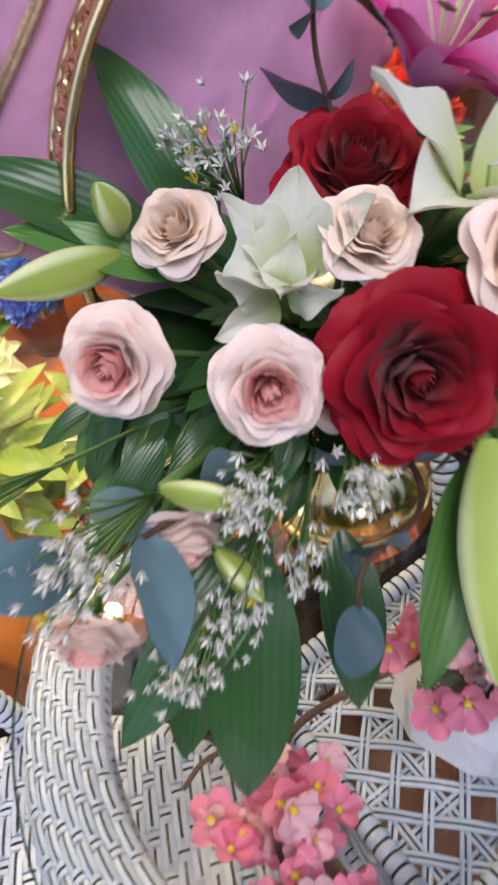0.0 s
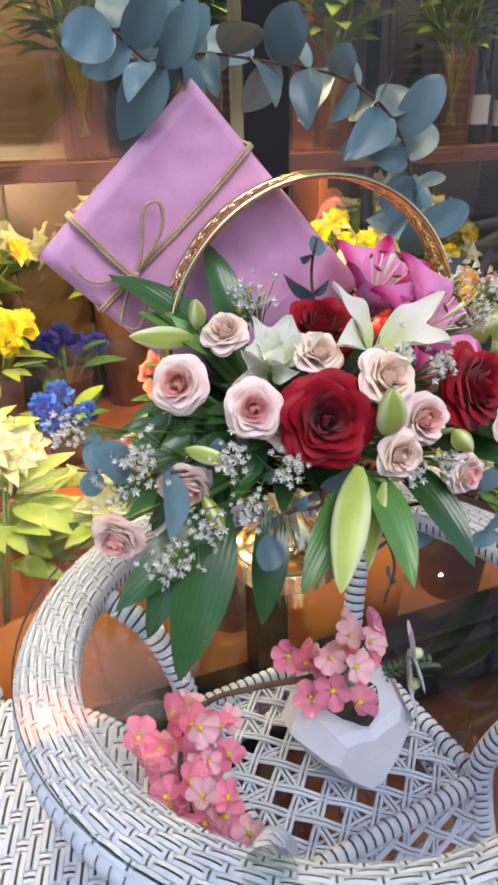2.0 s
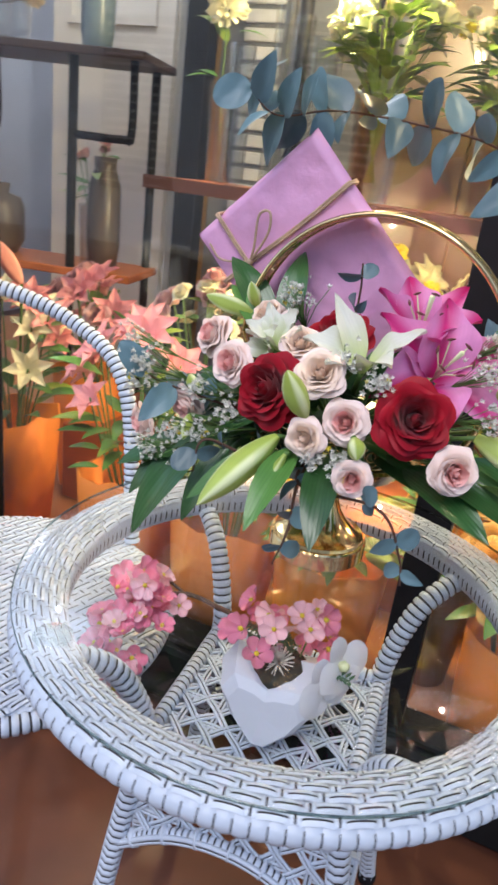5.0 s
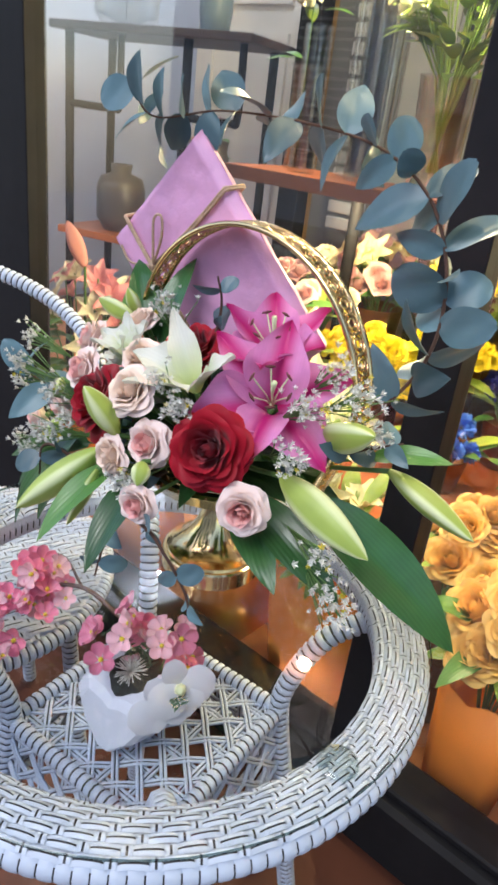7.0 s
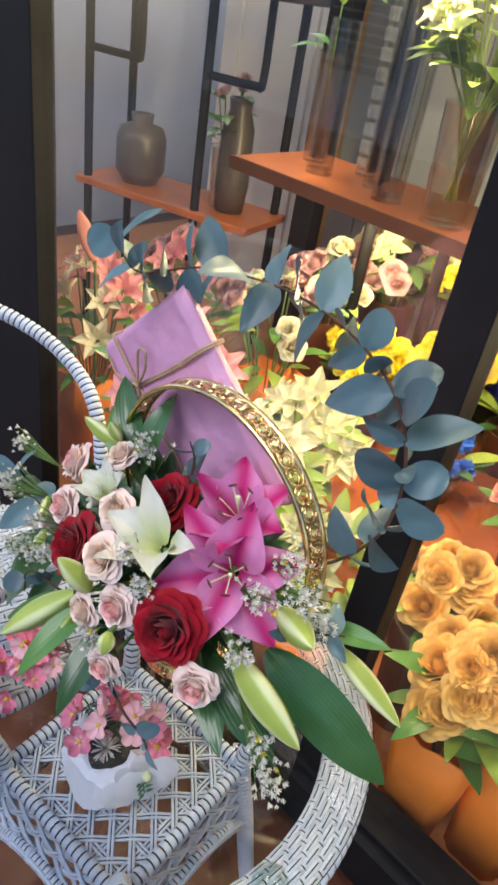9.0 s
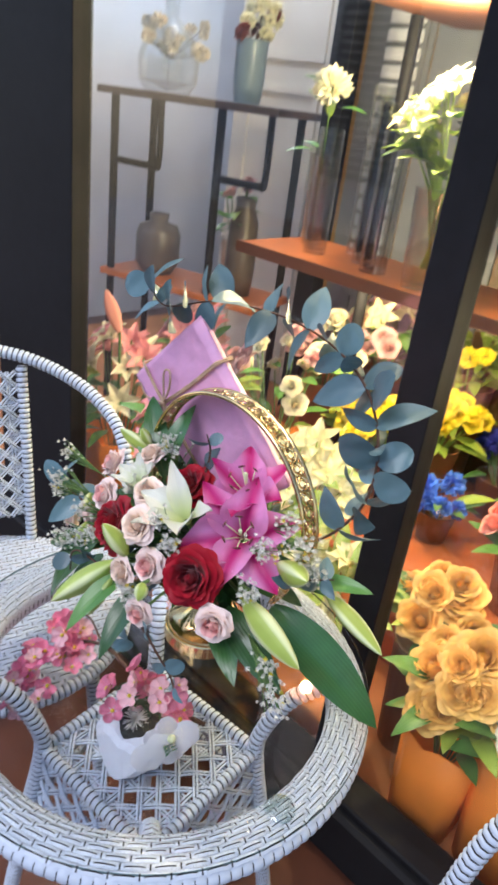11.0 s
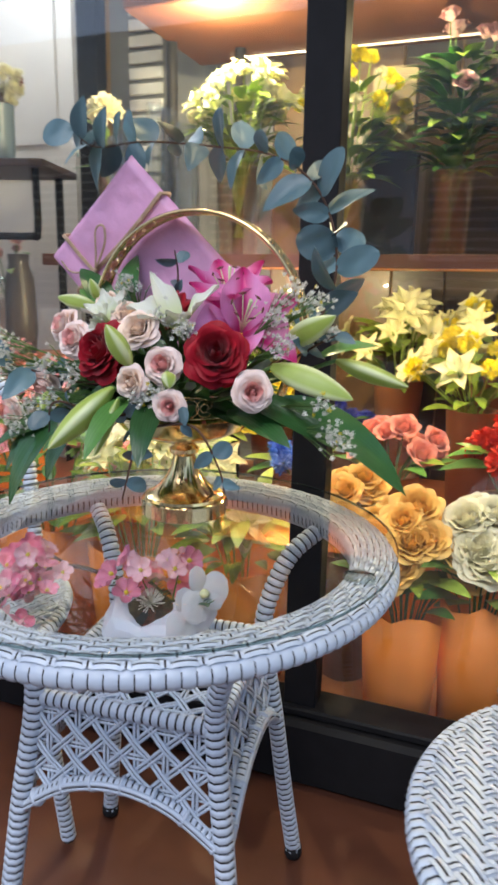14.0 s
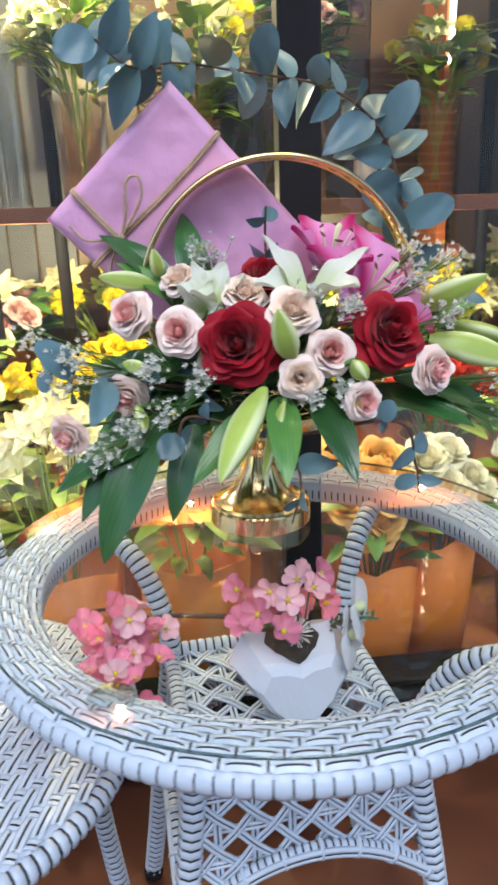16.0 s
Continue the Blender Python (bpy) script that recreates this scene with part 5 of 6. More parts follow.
# shelves
M_REDWOOD = material("reddish_brown_wood", (0.15, 0.055, 0.026), 0.5, 0.0, 12, 0.3, 0.15)
shelf = thing("flower_shelf", "orange wooden shelf on black pipe posts with flower vases", "shelf")
for z, x0, x1, y0, y1 in ((1.075, -0.9, 2.4, 0.98, 1.32), (1.735, -0.61, 2.4, 0.98, 1.48)):
    b = Build()
    b.box(((x0 + x1) / 2, (y0 + y1) / 2, z), x1 - x0, y1 - y0, 0.028, 0, 0.004)
    b.put("board", M_WOOD if z < 1.5 else M_REDWOOD, shelf, smooth=False)
# dark strip put on the front edge in place of its shade
bar("edge_strip", -0.9, 2.4, 0.972, 0.978, 1.058, 1.092, M_REDWOOD, parent=shelf, bevel=0.001)
for x, y in ((-0.6, 1.25), (-0.42, 1.36), (0.83, 1.36), (1.6, 1.36), (2.3, 1.36)):
    b = Build()
    b.tube([(x, y, 0.08), (x, y, 2.61)], 0.018, 10)
    b.put("pipe_post", M_BLACK, shelf)
b = Build()
b.box((-1.16, 1.68, 1.35), 0.09, 0.07, 2.52, 0, 0.004)
tagged(b.put("inner_post", M_BLACK, None, smooth=False), "black metal post inside the shop", "post", kind="structure")
step = Build()
step.box((0.65, 1.28, 0.21), 3.5, 0.75, 0.26, 0, 0.006)
tagged(step.put("display_step", M_WOOD, None, smooth=False), "low orange wooden step for flower buckets", "step")

rack = thing("pipe_rack", "black pipe rack with a dark wooden top inside the shop", "rack")
RK = pose(-2.05, 1.27, 0, 0, 0, 14)
b = Build()
b.box(RK @ Matrix.Translation((0.4, 0.16, 1.442)), 0.86, 0.36, 0.028, 0, 0.004)
b.put("top_board", material("dark_walnut_board", (0.07, 0.045, 0.035), 0.5, 0.0, 12, 0.3, 0.1), rack, smooth=False)
b = Build()
b.box(RK @ Matrix.Translation((0.4, 0.16, 0.7)), 0.82, 0.32, 0.03, 0, 0.004)
b.put("lower_board", M_WOOD, rack, smooth=False)
for x, y, dx in ((0.03, 0.03, 0.24), (0.03, 0.29, 0.0), (0.56, 0.03, 0.22), (0.77, 0.29, 0.0)):
    b = Build()
    b.tube([RK @ Vector((x, y, 0.08)), RK @ Vector((x, y, 1.43))], 0.017, 10)
    b.put("pipe_leg", M_BLACK, rack)
    if not dx:
        continue
    b = Build()
    b.tube(curve([RK @ Vector(q) for q in ((x, y, 1.18), (x + dx * 0.85, y, 1.18), (x + dx, y, 1.2), (x + dx, y, 1.43))], 6), 0.014, 8)
    b.put("pipe_bracket", M_BLACK, rack)
M_STONE = material("taupe_glazed_stoneware", (0.1, 0.085, 0.078), 0.35, 0.0, 30, 0.3, 0.1)
M_BLUEVASE = material("grey_blue_glazed_vase", (0.2, 0.28, 0.36), 0.3, 0.0, 30, 0.2, 0.05)
M_DRIED = material("dried_cream_flower", (0.62, 0.52, 0.36), 0.85, 0.0, 60, 0.25, 0.3, per_object=0.3)
M_DRIEDR = material("dried_russet_flower", (0.24, 0.06, 0.04), 0.85, 0.0, 60, 0.3, 0.3, per_object=0.3)
jar = thing("stoneware_jar", "squat dark taupe stoneware jar on the rack's lower board", "jar")
b = Build()
b.lathe([(0, 0), (0.07, 0), (0.1, 0.05), (0.1, 0.17), (0.085, 0.21), (0.04, 0.225), (0.045, 0.26), (0.035, 0.26), (0.03, 0.22), (0, 0.2)], 20, RK @ Matrix.Translation((0.2, 0.15, 0.716)))
b.put("body", M_STONE, jar)
jar = thing("stoneware_jar", "tall narrow taupe stoneware jar on the rack's lower board", "jar")
b = Build()
b.lathe([(0, 0), (0.055, 0), (0.065, 0.1), (0.06, 0.3), (0.04, 0.36), (0.045, 0.4), (0.034, 0.4), (0.03, 0.34), (0, 0.1)], 20, RK @ Matrix.Translation((0.64, 0.15, 0.716)))
b.put("body", M_STONE, jar)
door = thing("cream_cabinet", "tall cream cabinet with a moulded door in the back room", "cabinet")
b = Build()
b.box((-1.92, 2.36, 1.31), 0.68, 0.3, 2.46, 0, 0.006)
b.put("body", M_DOOR, door, smooth=False)
b = Build()
b.box((-1.92, 2.2, 1.31), 0.66, 0.018, 2.4, 0, 0.004)
leaf = b.put("door_leaf", M_DOOR, door, smooth=False)
for z, h in ((2.06, 0.8), (0.85, 1.4)):
    b = Build()
    for x0, x1, z0, z1 in ((-2.16, -1.68, z - h / 2, z - h / 2 + 0.03), (-2.16, -1.68, z + h / 2 - 0.03, z + h / 2), (-2.16, -2.13, z - h / 2 + 0.03, z + h / 2 - 0.03), (-1.71, -1.68, z - h / 2 + 0.03, z + h / 2 - 0.03)):
        b.box(((x0 + x1) / 2, 2.184, (z0 + z1) / 2), x1 - x0, 0.016, z1 - z0)
    b.put("panel_moulding", M_DOOR, leaf, smooth=False)

# ---- flowers inside the shop ----


def joined(meshes):
    """One mesh out of the petals of a flower."""
    bb = Build()
    for me, turns in meshes:
        for k in turns:
            m = Matrix.Rotation(k, 4, "Z")
            bb.add([m @ v.co for v in me.vertices], [tuple(p.vertices) for p in me.polygons])
    return bb


def rose_bloom(mt, seed, R=0.032):
    return joined(rose_meshes(R * 1.22, (mt, mt, mt), seed)[:7]).mesh("bloom", mt)


def pompon(mt, R=0.03, n=90, seed=0):
    bb = Build()
    r = random.Random(seed)
    for k in range(n):
        z = 1 - 1.5 * (k + 0.5) / n
        a = k * 2.39996
        s = math.sqrt(max(0, 1 - z * z))
        d = Vector((s * math.cos(a), s * math.sin(a), z))
        x = d.orthogonal().normalized()
        x = Matrix.Rotation(r.uniform(0, 6), 3, d) @ x
        w = R * 0.17
        L = R * r.uniform(0.85, 1.08)
        bb.add([d * L * 0.3 - x * w * 0.4, d * L * 0.8 - x * w, d * L + d.cross(x) * w * 0.4, d * L * 0.8 + x * w, d * L * 0.3 + x * w * 0.4], [(0, 1, 2, 3, 4)])
    return bb.mesh("bloom", mt)


def lily_bloom(mt, L=0.075, W=0.036):
    bb = Build()
    src = lily_petal(L, W, 0.3)
    for k in range(6):
        m = Matrix.Rotation(math.pi / 3 * k, 4, "Z") @ Matrix.Translation((0, 0, -0.3 * L))
        bb.add([m @ Vector(v) for v in src.v], src.f)
    return bb.mesh("bloom", mt)


ORANGE_R, WHITE_R, YELLOW_R, CORAL_R, LILAC_R = rose_bloom(M_ORANGE, 11), rose_bloom(M_WPET, 12), rose_bloom(M_YELLOW, 13), rose_bloom(M_CORAL, 14), rose_bloom(M_LILAC, 15)
BLUE_P, NAVY_P, RED_P, YEL_P, WHITE_P = pompon(M_BLUE, 0.034), pompon(M_NAVY, 0.034), pompon(M_REDC, 0.032), pompon(M_YELLOW, 0.036), pompon(M_WPET, 0.03)
LILY_Y, LILY_P, LILY_W = lily_bloom(M_YWHITE), lily_bloom(M_SALMON), lily_bloom(M_WPET)
SMALL = leaf_mesh("leaf", 0.09, 0.03, 0.6, 0.2, 0.8, M_LIME, 4, 7)
SMALLD = leaf_mesh("leaf", 0.09, 0.03, 0.6, 0.2, 0.8, M_LEAF2, 4, 7)


def bucket_with_flowers(x, y, z0, w, h, blooms, n, spread, height, flower_label, seed, leaves=14, sleeve=True, lime=False, kind="bucket", size=1.0):
    r = random.Random(seed)
    holder = thing("flower_bucket" if kind == "bucket" else "glass_vase", ("orange paper-wrapped square flower bucket inside the shop" if sleeve else "brown plastic flower bucket inside the shop") if kind == "bucket" else "tall clear glass vase with flower stems on the shelf", "bucket" if kind == "bucket" else "vase", "flower holders in the shop")
    bb = Build()
    if kind == "bucket" and sleeve:
        vs = []
        for k, (z, s) in enumerate(((0, 0.8), (h * 0.5, 0.92), (h, 1.0), (h, 0.94), (0.02, 0.74))):
            for q in range(16):
                a = 2 * math.pi * (q + 0.5) / 16
                e = 1 / max(abs(math.cos(a)), abs(math.sin(a))) ** 0.93
                vs.append((x + w / 2 * s * e * math.cos(a) * 0.98, y + w / 2 * s * e * math.sin(a) * 0.98, z0 + z + (0.012 * math.sin(5 * a + seed) if k in (2, 3) else 0)))
        bb.add(vs, [(k * 16 + i, k * 16 + (i + 1) % 16, (k + 1) * 16 + (i + 1) % 16, (k + 1) * 16 + i) for k in range(4) for i in range(16)] + [tuple(range(64, 80)), tuple(range(15, -1, -1))])
        bb.put("sleeve", M_KRAFT, holder)
    else:
        s = 0.72 if kind == "bucket" else 0.8
        bb.lathe([(0, 0), (w / 2 * s, 0), (w / 2, h), (w / 2 + 0.004, h + 0.003), (w / 2 - 0.006, h), (w / 2 * s - 0.006, 0.012), (0, 0.012)], 20, Matrix.Translation((x, y, z0)))
        vessel = bb.put("vessel", M_BUCKET if kind == "bucket" else [M_GLASS], holder)
        if kind != "bucket":
            vessel.visible_shadow = False
    bunch = thing("flower_bunch", flower_label, "flowers", "flower bunches in the shop")
    base = Vector((x, y, z0 + 0.03))
    sb = Build()
    for k in range(n):
        a, q = r.uniform(0, 6.28), math.sqrt(r.random())
        p = Vector((x + spread * q * math.cos(a), y + spread * 0.75 * q * math.sin(a), z0 + h + height * (1.05 - 0.55 * q * q) + r.uniform(-0.025, 0.025)))
        mouth = Vector((x + w * 0.3 * q * math.cos(a), y + w * 0.3 * q * math.sin(a), z0 + h))
        sb.tube([base + (mouth - base) * 0.1 + Vector(((mouth.x - x) * -0.5, (mouth.y - y) * -0.5, 0)), mouth, p], 0.0022, 4)
        shared("bloom", blooms[k % len(blooms)], bunch, aim(p, Vector(((p.x - x) * 6, (p.y - y) * 4 - 0.5, 0.75)), r.uniform(0, 6)) @ Matrix.Scale(size * r.uniform(0.85, 1.2), 4))
    sb.put("stem_bundle", M_LIME if lime else M_STEM, bunch)["kind"] = "stuff"
    for k in range(leaves):
        a = r.uniform(0, 6.28)
        p = Vector((x + w * 0.35 * math.cos(a), y + w * 0.35 * math.sin(a), z0 + h + height * r.uniform(0.0, 0.75)))
        lay_leaf(bunch, SMALL if lime or r.random() < 0.3 else SMALLD, p, (math.cos(a), math.sin(a) - 0.3, r.uniform(0.0, 0.9)), (0, -0.3, 1), r.uniform(0.8, 1.5))


Z0 = 0.082
# front row behind the glass
def row(*args):
    bucket_with_flowers(*args[:-1], **args[-1])


row(0.285, 0.58, Z0, 0.17, 0.27, [ORANGE_R], 20, 0.12, 0.19, "bunch of open pale orange roses in a bucket", 1, 18, {"size": 1.25})
row(0.13, 0.72, Z0, 0.16, 0.32, [ORANGE_R], 16, 0.1, 0.15, "bunch of open pale orange roses in a bucket", 31, 12, {"sleeve": False, "size": 1.2})
row(0.43, 0.6, Z0, 0.15, 0.3, [WHITE_R], 14, 0.1, 0.18, "bunch of creamy white roses in a bucket", 2, 22, {"size": 1.25})
row(0.68, 0.62, Z0, 0.2, 0.32, [WHITE_P, WHITE_R], 18, 0.13, 0.16, "bunch of creamy white flowers in a bucket", 3, 24, {"sleeve": False})
row(0.5, 0.8, Z0, 0.18, 0.46, [RED_P], 22, 0.14, 0.16, "bunch of bright red carnations in a bucket", 4, 24, {"sleeve": False, "size": 1.15})
row(1.34, 0.64, Z0, 0.2, 0.36, [CORAL_R, RED_P], 16, 0.13, 0.12, "mixed coral and red flowers in a bucket", 5, 14, {})
row(-0.1, 0.62, Z0, 0.24, 0.3, [LILY_Y], 9, 0.14, 0.16, "creamy yellow lilies with green leaves in a bucket", 6, 60, {"lime": True})
row(-0.37, 0.62, Z0, 0.24, 0.3, [LILY_Y, LILY_W], 12, 0.16, 0.26, "creamy yellow lilies with green leaves in a bucket", 7, 80, {"lime": True})
row(-0.66, 0.64, Z0, 0.24, 0.32, [LILY_P], 13, 0.17, 0.36, "coral pink lilies with green leaves in a bucket", 8, 36, {})
row(-1.12, 0.72, Z0, 0.22, 0.34, [LILY_P, LILY_W], 16, 0.17, 0.33, "coral and white lilies with green leaves in a bucket", 9, 32, {})
row(-0.42, 0.88, Z0, 0.2, 0.36, [LILY_Y], 14, 0.16, 0.18, "creamy yellow lilies in a bucket", 32, 60, {"lime": True})
row(-0.7, 1.05, Z0, 0.2, 0.42, [LILAC_R, WHITE_R], 18, 0.17, 0.34, "dusty pink and white roses in a bucket", 33, 16, {})
row(-1.1, 1.05, Z0, 0.22, 0.4, [LILAC_R, LILY_P], 16, 0.18, 0.3, "dusty pink roses and coral lilies in a bucket", 34, 24, {})
# on the step
ZS = 0.342
row(-0.15, 1.2, ZS, 0.12, 0.1, [BLUE_P], 6, 0.08, 0.08, "dyed bright blue chrysanthemums in a bucket", 10, 8, {"sleeve": False, "size": 1.1})
row(-0.1, 1.5, ZS, 0.16, 0.14, [NAVY_P], 10, 0.11, 0.12, "dyed dark blue chrysanthemums in a bucket", 11, 8, {"sleeve": False})
row(0.17, 1.08, ZS, 0.15, 0.16, [CORAL_R], 16, 0.13, 0.12, "bunch of coral pink roses in a bucket", 12, 8, {"sleeve": False})
row(-0.3, 1.4, ZS, 0.15, 0.2, [YEL_P, YELLOW_R], 26, 0.14, 0.16, "bunch of bright yellow chrysanthemums in a bucket", 13, 14, {"sleeve": False, "lime": True})
row(0.36, 1.3, ZS, 0.15, 0.32, [LILY_Y, YEL_P], 24, 0.2, 0.2, "yellow lilies and chrysanthemums in a bucket", 14, 40, {"sleeve": False, "lime": True})
row(0.66, 1.1, ZS, 0.15, 0.2, [RED_P, CORAL_R], 18, 0.15, 0.14, "red and coral carnations in a bucket", 15, 16, {"sleeve": False})
row(0.72, 1.36, ZS, 0.15, 0.32, [YEL_P, LILY_Y], 20, 0.18, 0.2, "yellow lilies and chrysanthemums in a bucket", 35, 36, {"sleeve": False, "lime": True})
row(0.98, 1.15, ZS, 0.15, 0.22, [YEL_P, ORANGE_R], 18, 0.15, 0.16, "yellow and orange flowers in a bucket", 16, 20, {"sleeve": False, "lime": True})
row(-0.47, 1.24, ZS, 0.16, 0.16, [YEL_P, YELLOW_R], 28, 0.15, 0.17, "bunch of bright yellow chrysanthemums in a bucket", 17, 24, {"sleeve": False, "lime": True})
row(-0.72, 1.3, ZS, 0.16, 0.3, [LILAC_R, WHITE_R], 18, 0.16, 0.18, "dusty pink roses in a bucket", 18, 14, {"sleeve": False})
row(1.35, 1.2, ZS, 0.16, 0.22, [LILAC_R, CORAL_R], 16, 0.15, 0.14, "dusty pink and coral roses in a bucket", 19, 16, {"sleeve": False})
row(1.1, 1.42, ZS, 0.16, 0.34, [YEL_P, LILY_Y], 20, 0.18, 0.2, "yellow lilies and chrysanthemums in a bucket", 36, 36, {"sleeve": False, "lime": True})
row(-0.34, 1.6, ZS, 0.17, 0.36, [LILY_Y, YEL_P], 22, 0.2, 0.22, "tall yellow lilies among lime leaves in a bucket", 51, 60, {"sleeve": False, "lime": True})
row(0.1, 1.58, ZS, 0.17, 0.36, [LILY_Y], 24, 0.22, 0.24, "tall creamy lilies among lime leaves in a bucket", 52, 60, {"sleeve": False, "lime": True})
row(0.42, 1.54, ZS, 0.17, 0.4, [YEL_P, LILY_Y], 22, 0.2, 0.22, "tall yellow flowers among lime leaves in a bucket", 53, 60, {"sleeve": False, "lime": True})
row(0.9, 1.54, ZS, 0.17, 0.4, [LILY_Y, CORAL_R], 20, 0.2, 0.22, "tall cream and coral flowers in a bucket", 54, 50, {"sleeve": False, "lime": True})
row(-0.62, 1.5, ZS, 0.17, 0.36, [LILAC_R, LILY_Y], 18, 0.2, 0.2, "tall dusty pink and cream flowers in a bucket", 55, 40, {"sleeve": False})
# vases on the shelf
ZV = 1.09
bucket_with_flowers(-0.3, 1.06, ZV, 0.13, 0.24, [WHITE_P, LILY_Y], 26, 0.15, 0.24, "tall white and yellow flowers in a glass vase", 20, 70, False, True, "vase", 0.8)
bucket_with_flowers(-0.02, 1.15, ZV, 0.12, 0.2, [YEL_P, WHITE_P], 22, 0.17, 0.3, "lime green sprays with yellow flowers in a glass vase", 21, 90, False, True, "vase", 0.6)
bucket_with_flowers(0.26, 1.18, ZV, 0.12, 0.22, [LILAC_R], 9, 0.15, 0.36, "dusty pink flowers among dark leaves in a glass vase", 22, 170, False, False, "vase", 0.8)
bucket_with_flowers(0.95, 1.15, ZV, 0.12, 0.22, [YEL_P], 10, 0.16, 0.24, "lime green sprays with yellow flowers in a glass vase", 23, 80, False, True, "vase", 0.6)
bucket_with_flowers(1.4, 1.15, ZV, 0.12, 0.22, [CORAL_R], 10, 0.12, 0.18, "coral flowers in a glass vase", 24, 30, False, False, "vase", 0.8)
bucket_with_flowers(-0.8, 1.2, ZV, 0.08, 0.26, [WHITE_P], 1, 0.02, 0.3, "single white carnation in a narrow glass vase", 25, 6, False, False, "vase", 1.8)
ZR = 1.457
flask = thing("glass_flask", "big round clear glass flask on the rack's top", "flask")
b = Build()
FL = RK @ Matrix.Translation((0.2, 0.15, ZR))
b.lathe([(0, 0), (0.09, 0), (0.12, 0.04), (0.125, 0.12), (0.105, 0.19), (0.05, 0.245), (0.028, 0.27), (0.028, 0.33), (0.04, 0.345), (0.034, 0.345), (0.024, 0.33), (0.024, 0.27), (0.046, 0.24), (0.1, 0.186), (0.12, 0.12), (0.115, 0.044), (0, 0.006)], 28, FL)
vessel = b.put("glass_body", [M_GLASS], flask, crease=40)
vessel.visible_shadow = False
vase = thing("ceramic_vase", "slim grey-blue ceramic vase on the rack's top", "vase")
VS = RK @ Matrix.Translation((0.6, 0.13, ZR))
b = Build()
b.lathe([(0, 0), (0.05, 0), (0.058, 0.06), (0.06, 0.2), (0.062, 0.215), (0.054, 0.215), (0.052, 0.06), (0, 0.02)], 24, VS)
b.put("body", M_BLUEVASE, vase, crease=40)
DRY = pompon(M_DRIED, 0.03, 70, 5)
DRYR = pompon(M_DRIEDR, 0.03, 60, 6)
rb = random.Random(41)
for at, top, kinds, lab, n, sp in ((FL, 0.2, (DRY,), "dried cream flowers round the clear flask", 16, 0.16), (VS, 0.27, (WHITE_P, WHITE_P, DRYR), "white and russet dried flowers in a grey-blue vase", 14, 0.1)):
    ob = thing("flower_bunch", lab, "flowers", "flower bunches in the shop")
    foot = at @ Vector((0, 0, 0.03))
    sb = Build()
    for k in range(n):
        a, q = rb.uniform(0, 6.28), math.sqrt(rb.uniform(0.05, 1))
        pt = at @ Vector((sp * q * math.cos(a), sp * 0.7 * q * math.sin(a), top + rb.uniform(-0.05, 0.06)))
        sb.tube([foot, at @ Vector((0, 0, top * 0.6)), pt], 0.0018, 4)
        shared("bloom", kinds[k % len(kinds)], ob, aim(pt, (rb.uniform(-1, 1), -0.6, 0.6), k) @ Matrix.Scale(rb.uniform(0.8, 1.3), 4))
    sb.put("stem_bundle", M_TWIG, ob)["kind"] = "stuff"
bucket_with_flowers(-1.52, 1.58, 0.716, 0.12, 0.22, [LILAC_R], 5, 0.09, 0.24, "dried brown flowers in a glass vase", 28, 12, False, False, "vase", 0.7)
bucket_with_flowers(0.6, 1.16, ZV, 0.12, 0.22, [YEL_P, LILY_Y], 14, 0.14, 0.22, "yellow flowers and green sprays in a glass vase", 41, 60, False, True, "vase", 0.7)

# empty vases and bottles on the shelf
for x, y, w, h in ((-0.7, 1.1, 0.07, 0.34), (-0.56, 1.15, 0.06, 0.42), (-0.47, 1.08, 0.075, 0.36), (-0.65, 1.24, 0.06, 0.46)):
    ob = thing("glass_vase", "empty tall clear glass cylinder vase on the shelf", "vase", "empty vases on the shelf")
    bb = Build()
    bb.lathe([(0, 0), (w / 2, 0), (w / 2, h), (w / 2 - 0.004, h), (w / 2 - 0.004, 0.012), (0, 0.012)], 20, Matrix.Translation((x, y, ZV)))
    bb.put("vessel", [M_GLASS], ob, crease=40).visible_shadow = False
M_BOTTLE = material("dark_green_bottle_glass", (0.03, 0.035, 0.02), 0.12, 0.0, 20, 0.2, 0.0, coat=0.5)
M_LABEL = material("cream_paper_label", (0.7, 0.66, 0.55), 0.7, 0.0, 30, 0.1)
rb = random.Random(9)
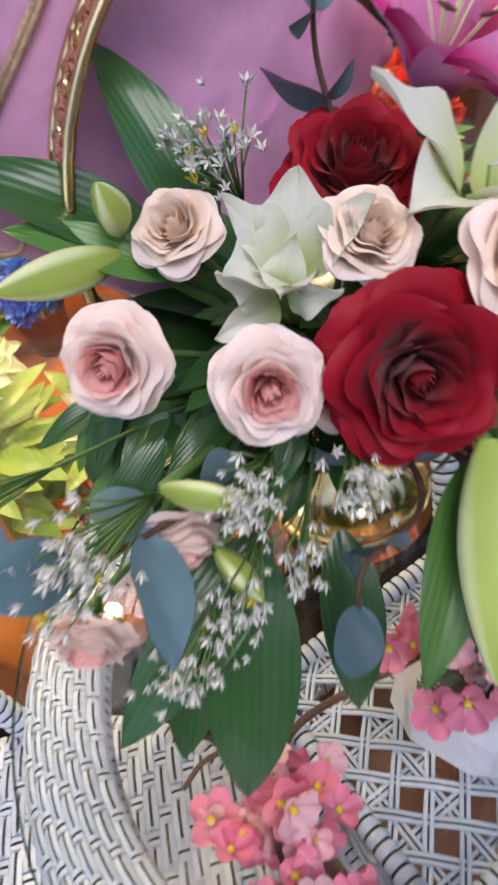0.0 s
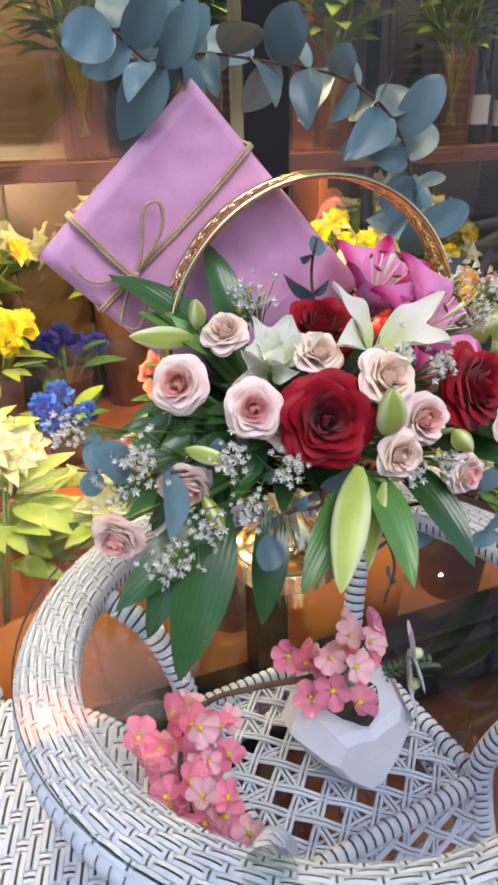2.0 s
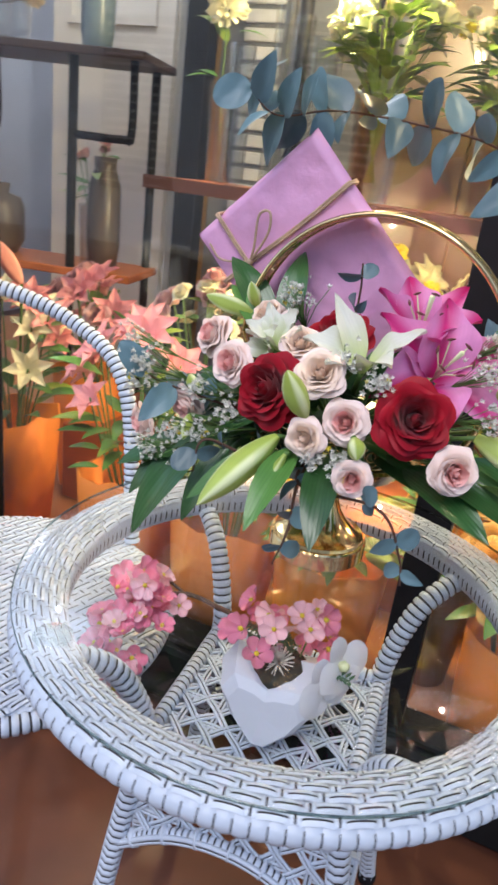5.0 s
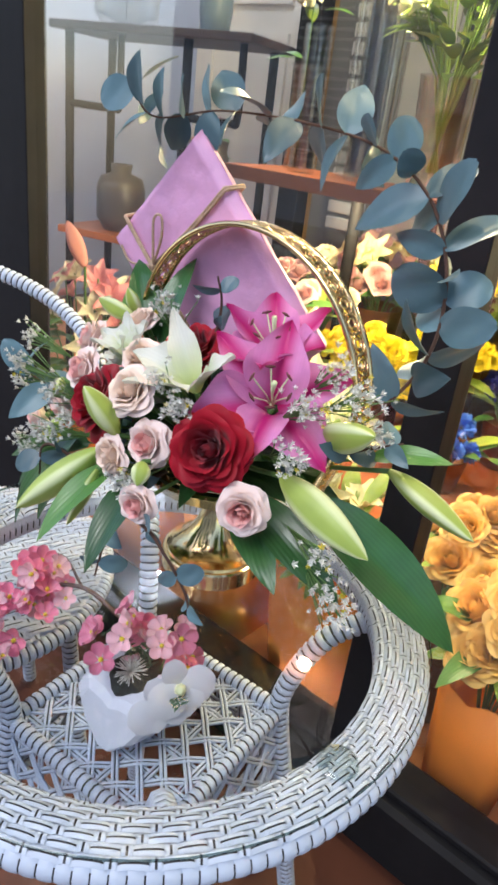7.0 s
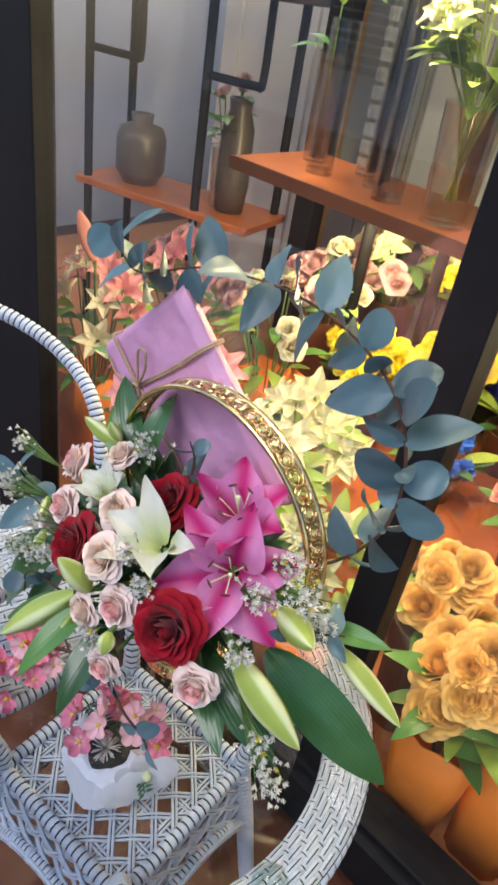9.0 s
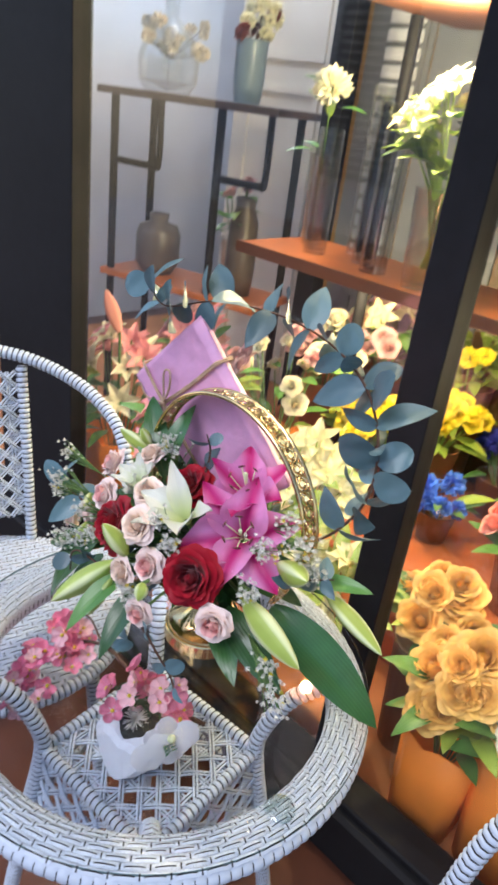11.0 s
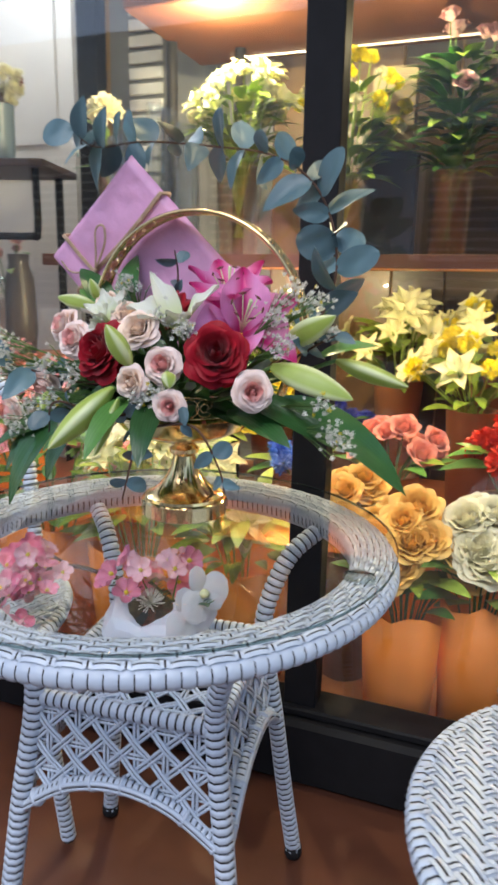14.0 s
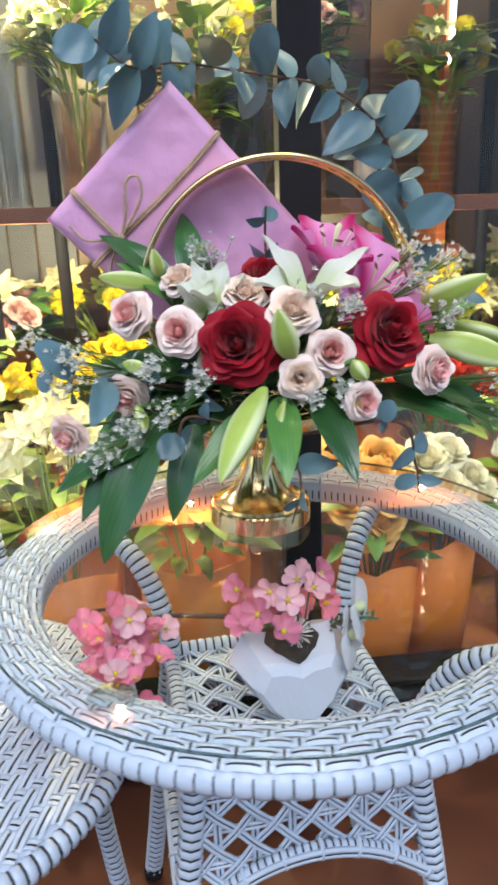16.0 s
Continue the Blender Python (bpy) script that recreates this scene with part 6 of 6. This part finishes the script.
for k, x in enumerate((0.43, 0.9, 1.12, 1.2)):
    h = rb.uniform(0.17, 0.26)
    r = rb.uniform(0.028, 0.036)
    ob = thing("bottle", "dark glass bottle with a cream label on the shelf", "bottle", "bottles on the shelf")
    y = 1.25 + rb.uniform(-0.03, 0.03)
    bb = Build()
    bb.lathe([(0, 0), (r, 0), (r, h * 0.62), (r * 0.8, h * 0.7), (r * 0.36, h * 0.78), (r * 0.36, h * 0.97), (r * 0.45, h * 0.975), (r * 0.45, h), (0, h)], 16, Matrix.Translation((x, y, ZV)))
    bb.put("glass_body", M_BOTTLE, ob)
    bb = Build()
    bb.lathe([(r + 0.0008, h * 0.2), (r + 0.0008, h * 0.5)], 16, Matrix.Translation((x, y, ZV)))
    bb.put("paper_label", M_LABEL, ob)

# boxes standing on the shelf between the vases
M_CARTON = material("cream_carton", (0.36, 0.3, 0.2), 0.6, 0.0, 14, 0.12, 0.1)
M_DARKBOX = material("dark_grey_carton", (0.05, 0.05, 0.055), 0.6, 0.0, 14, 0.2, 0.1)
for name, z0, h, w, mt, lab in (("dark_box", ZV, 0.295, 0.15, M_DARKBOX, "dark grey upright carton on the shelf"), ("cream_box", ZV + 0.296, 0.22, 0.12, M_CARTON, "cream carton standing on a dark grey carton")):
    ob = thing(name, lab, "box", "cartons on the shelf")
    bb = Build()
    bb.box((0.08, 1.285, z0 + h / 2), w, 0.05, h, 0, 0.003)
    bb.put("carton_body", mt, ob, smooth=False)
    bb = Build()
    bb.box((0.08, 1.285, z0 + h - 0.012), w + 0.003, 0.053, 0.023, 0, 0.002)
    bb.put("lid", mt, ob, smooth=False)

# a single closed coral lily standing above the bucket by the broad post
ob = thing("lily_bud", "closed coral-pink lily bud on a long stem in a bucket", "flower bud", at=aim((-1.03, 0.652, 0.8), (-0.125, 0.03, 0.1)))
bb = Build()
bb.grid(lambda u, v: (0.02 * (math.sin(math.pi * (0.04 + 0.93 * v) ** 0.9) ** 0.8 + 0.06) * (1 + 0.12 * math.cos(6 * math.pi * u)) * math.cos(2 * math.pi * u),
                      0.02 * (math.sin(math.pi * (0.04 + 0.93 * v) ** 0.9) ** 0.8 + 0.06) * (1 + 0.12 * math.cos(6 * math.pi * u)) * math.sin(2 * math.pi * u), 0.155 * v), 24, 14, 0, True)
bb.put("bud_body", M_CORAL, ob)
bpy.context.view_layer.update()
stem_to(ob, (-1.03, 0.652, 0.8), 0.004, root=(-1.1, 0.71, 0.3))
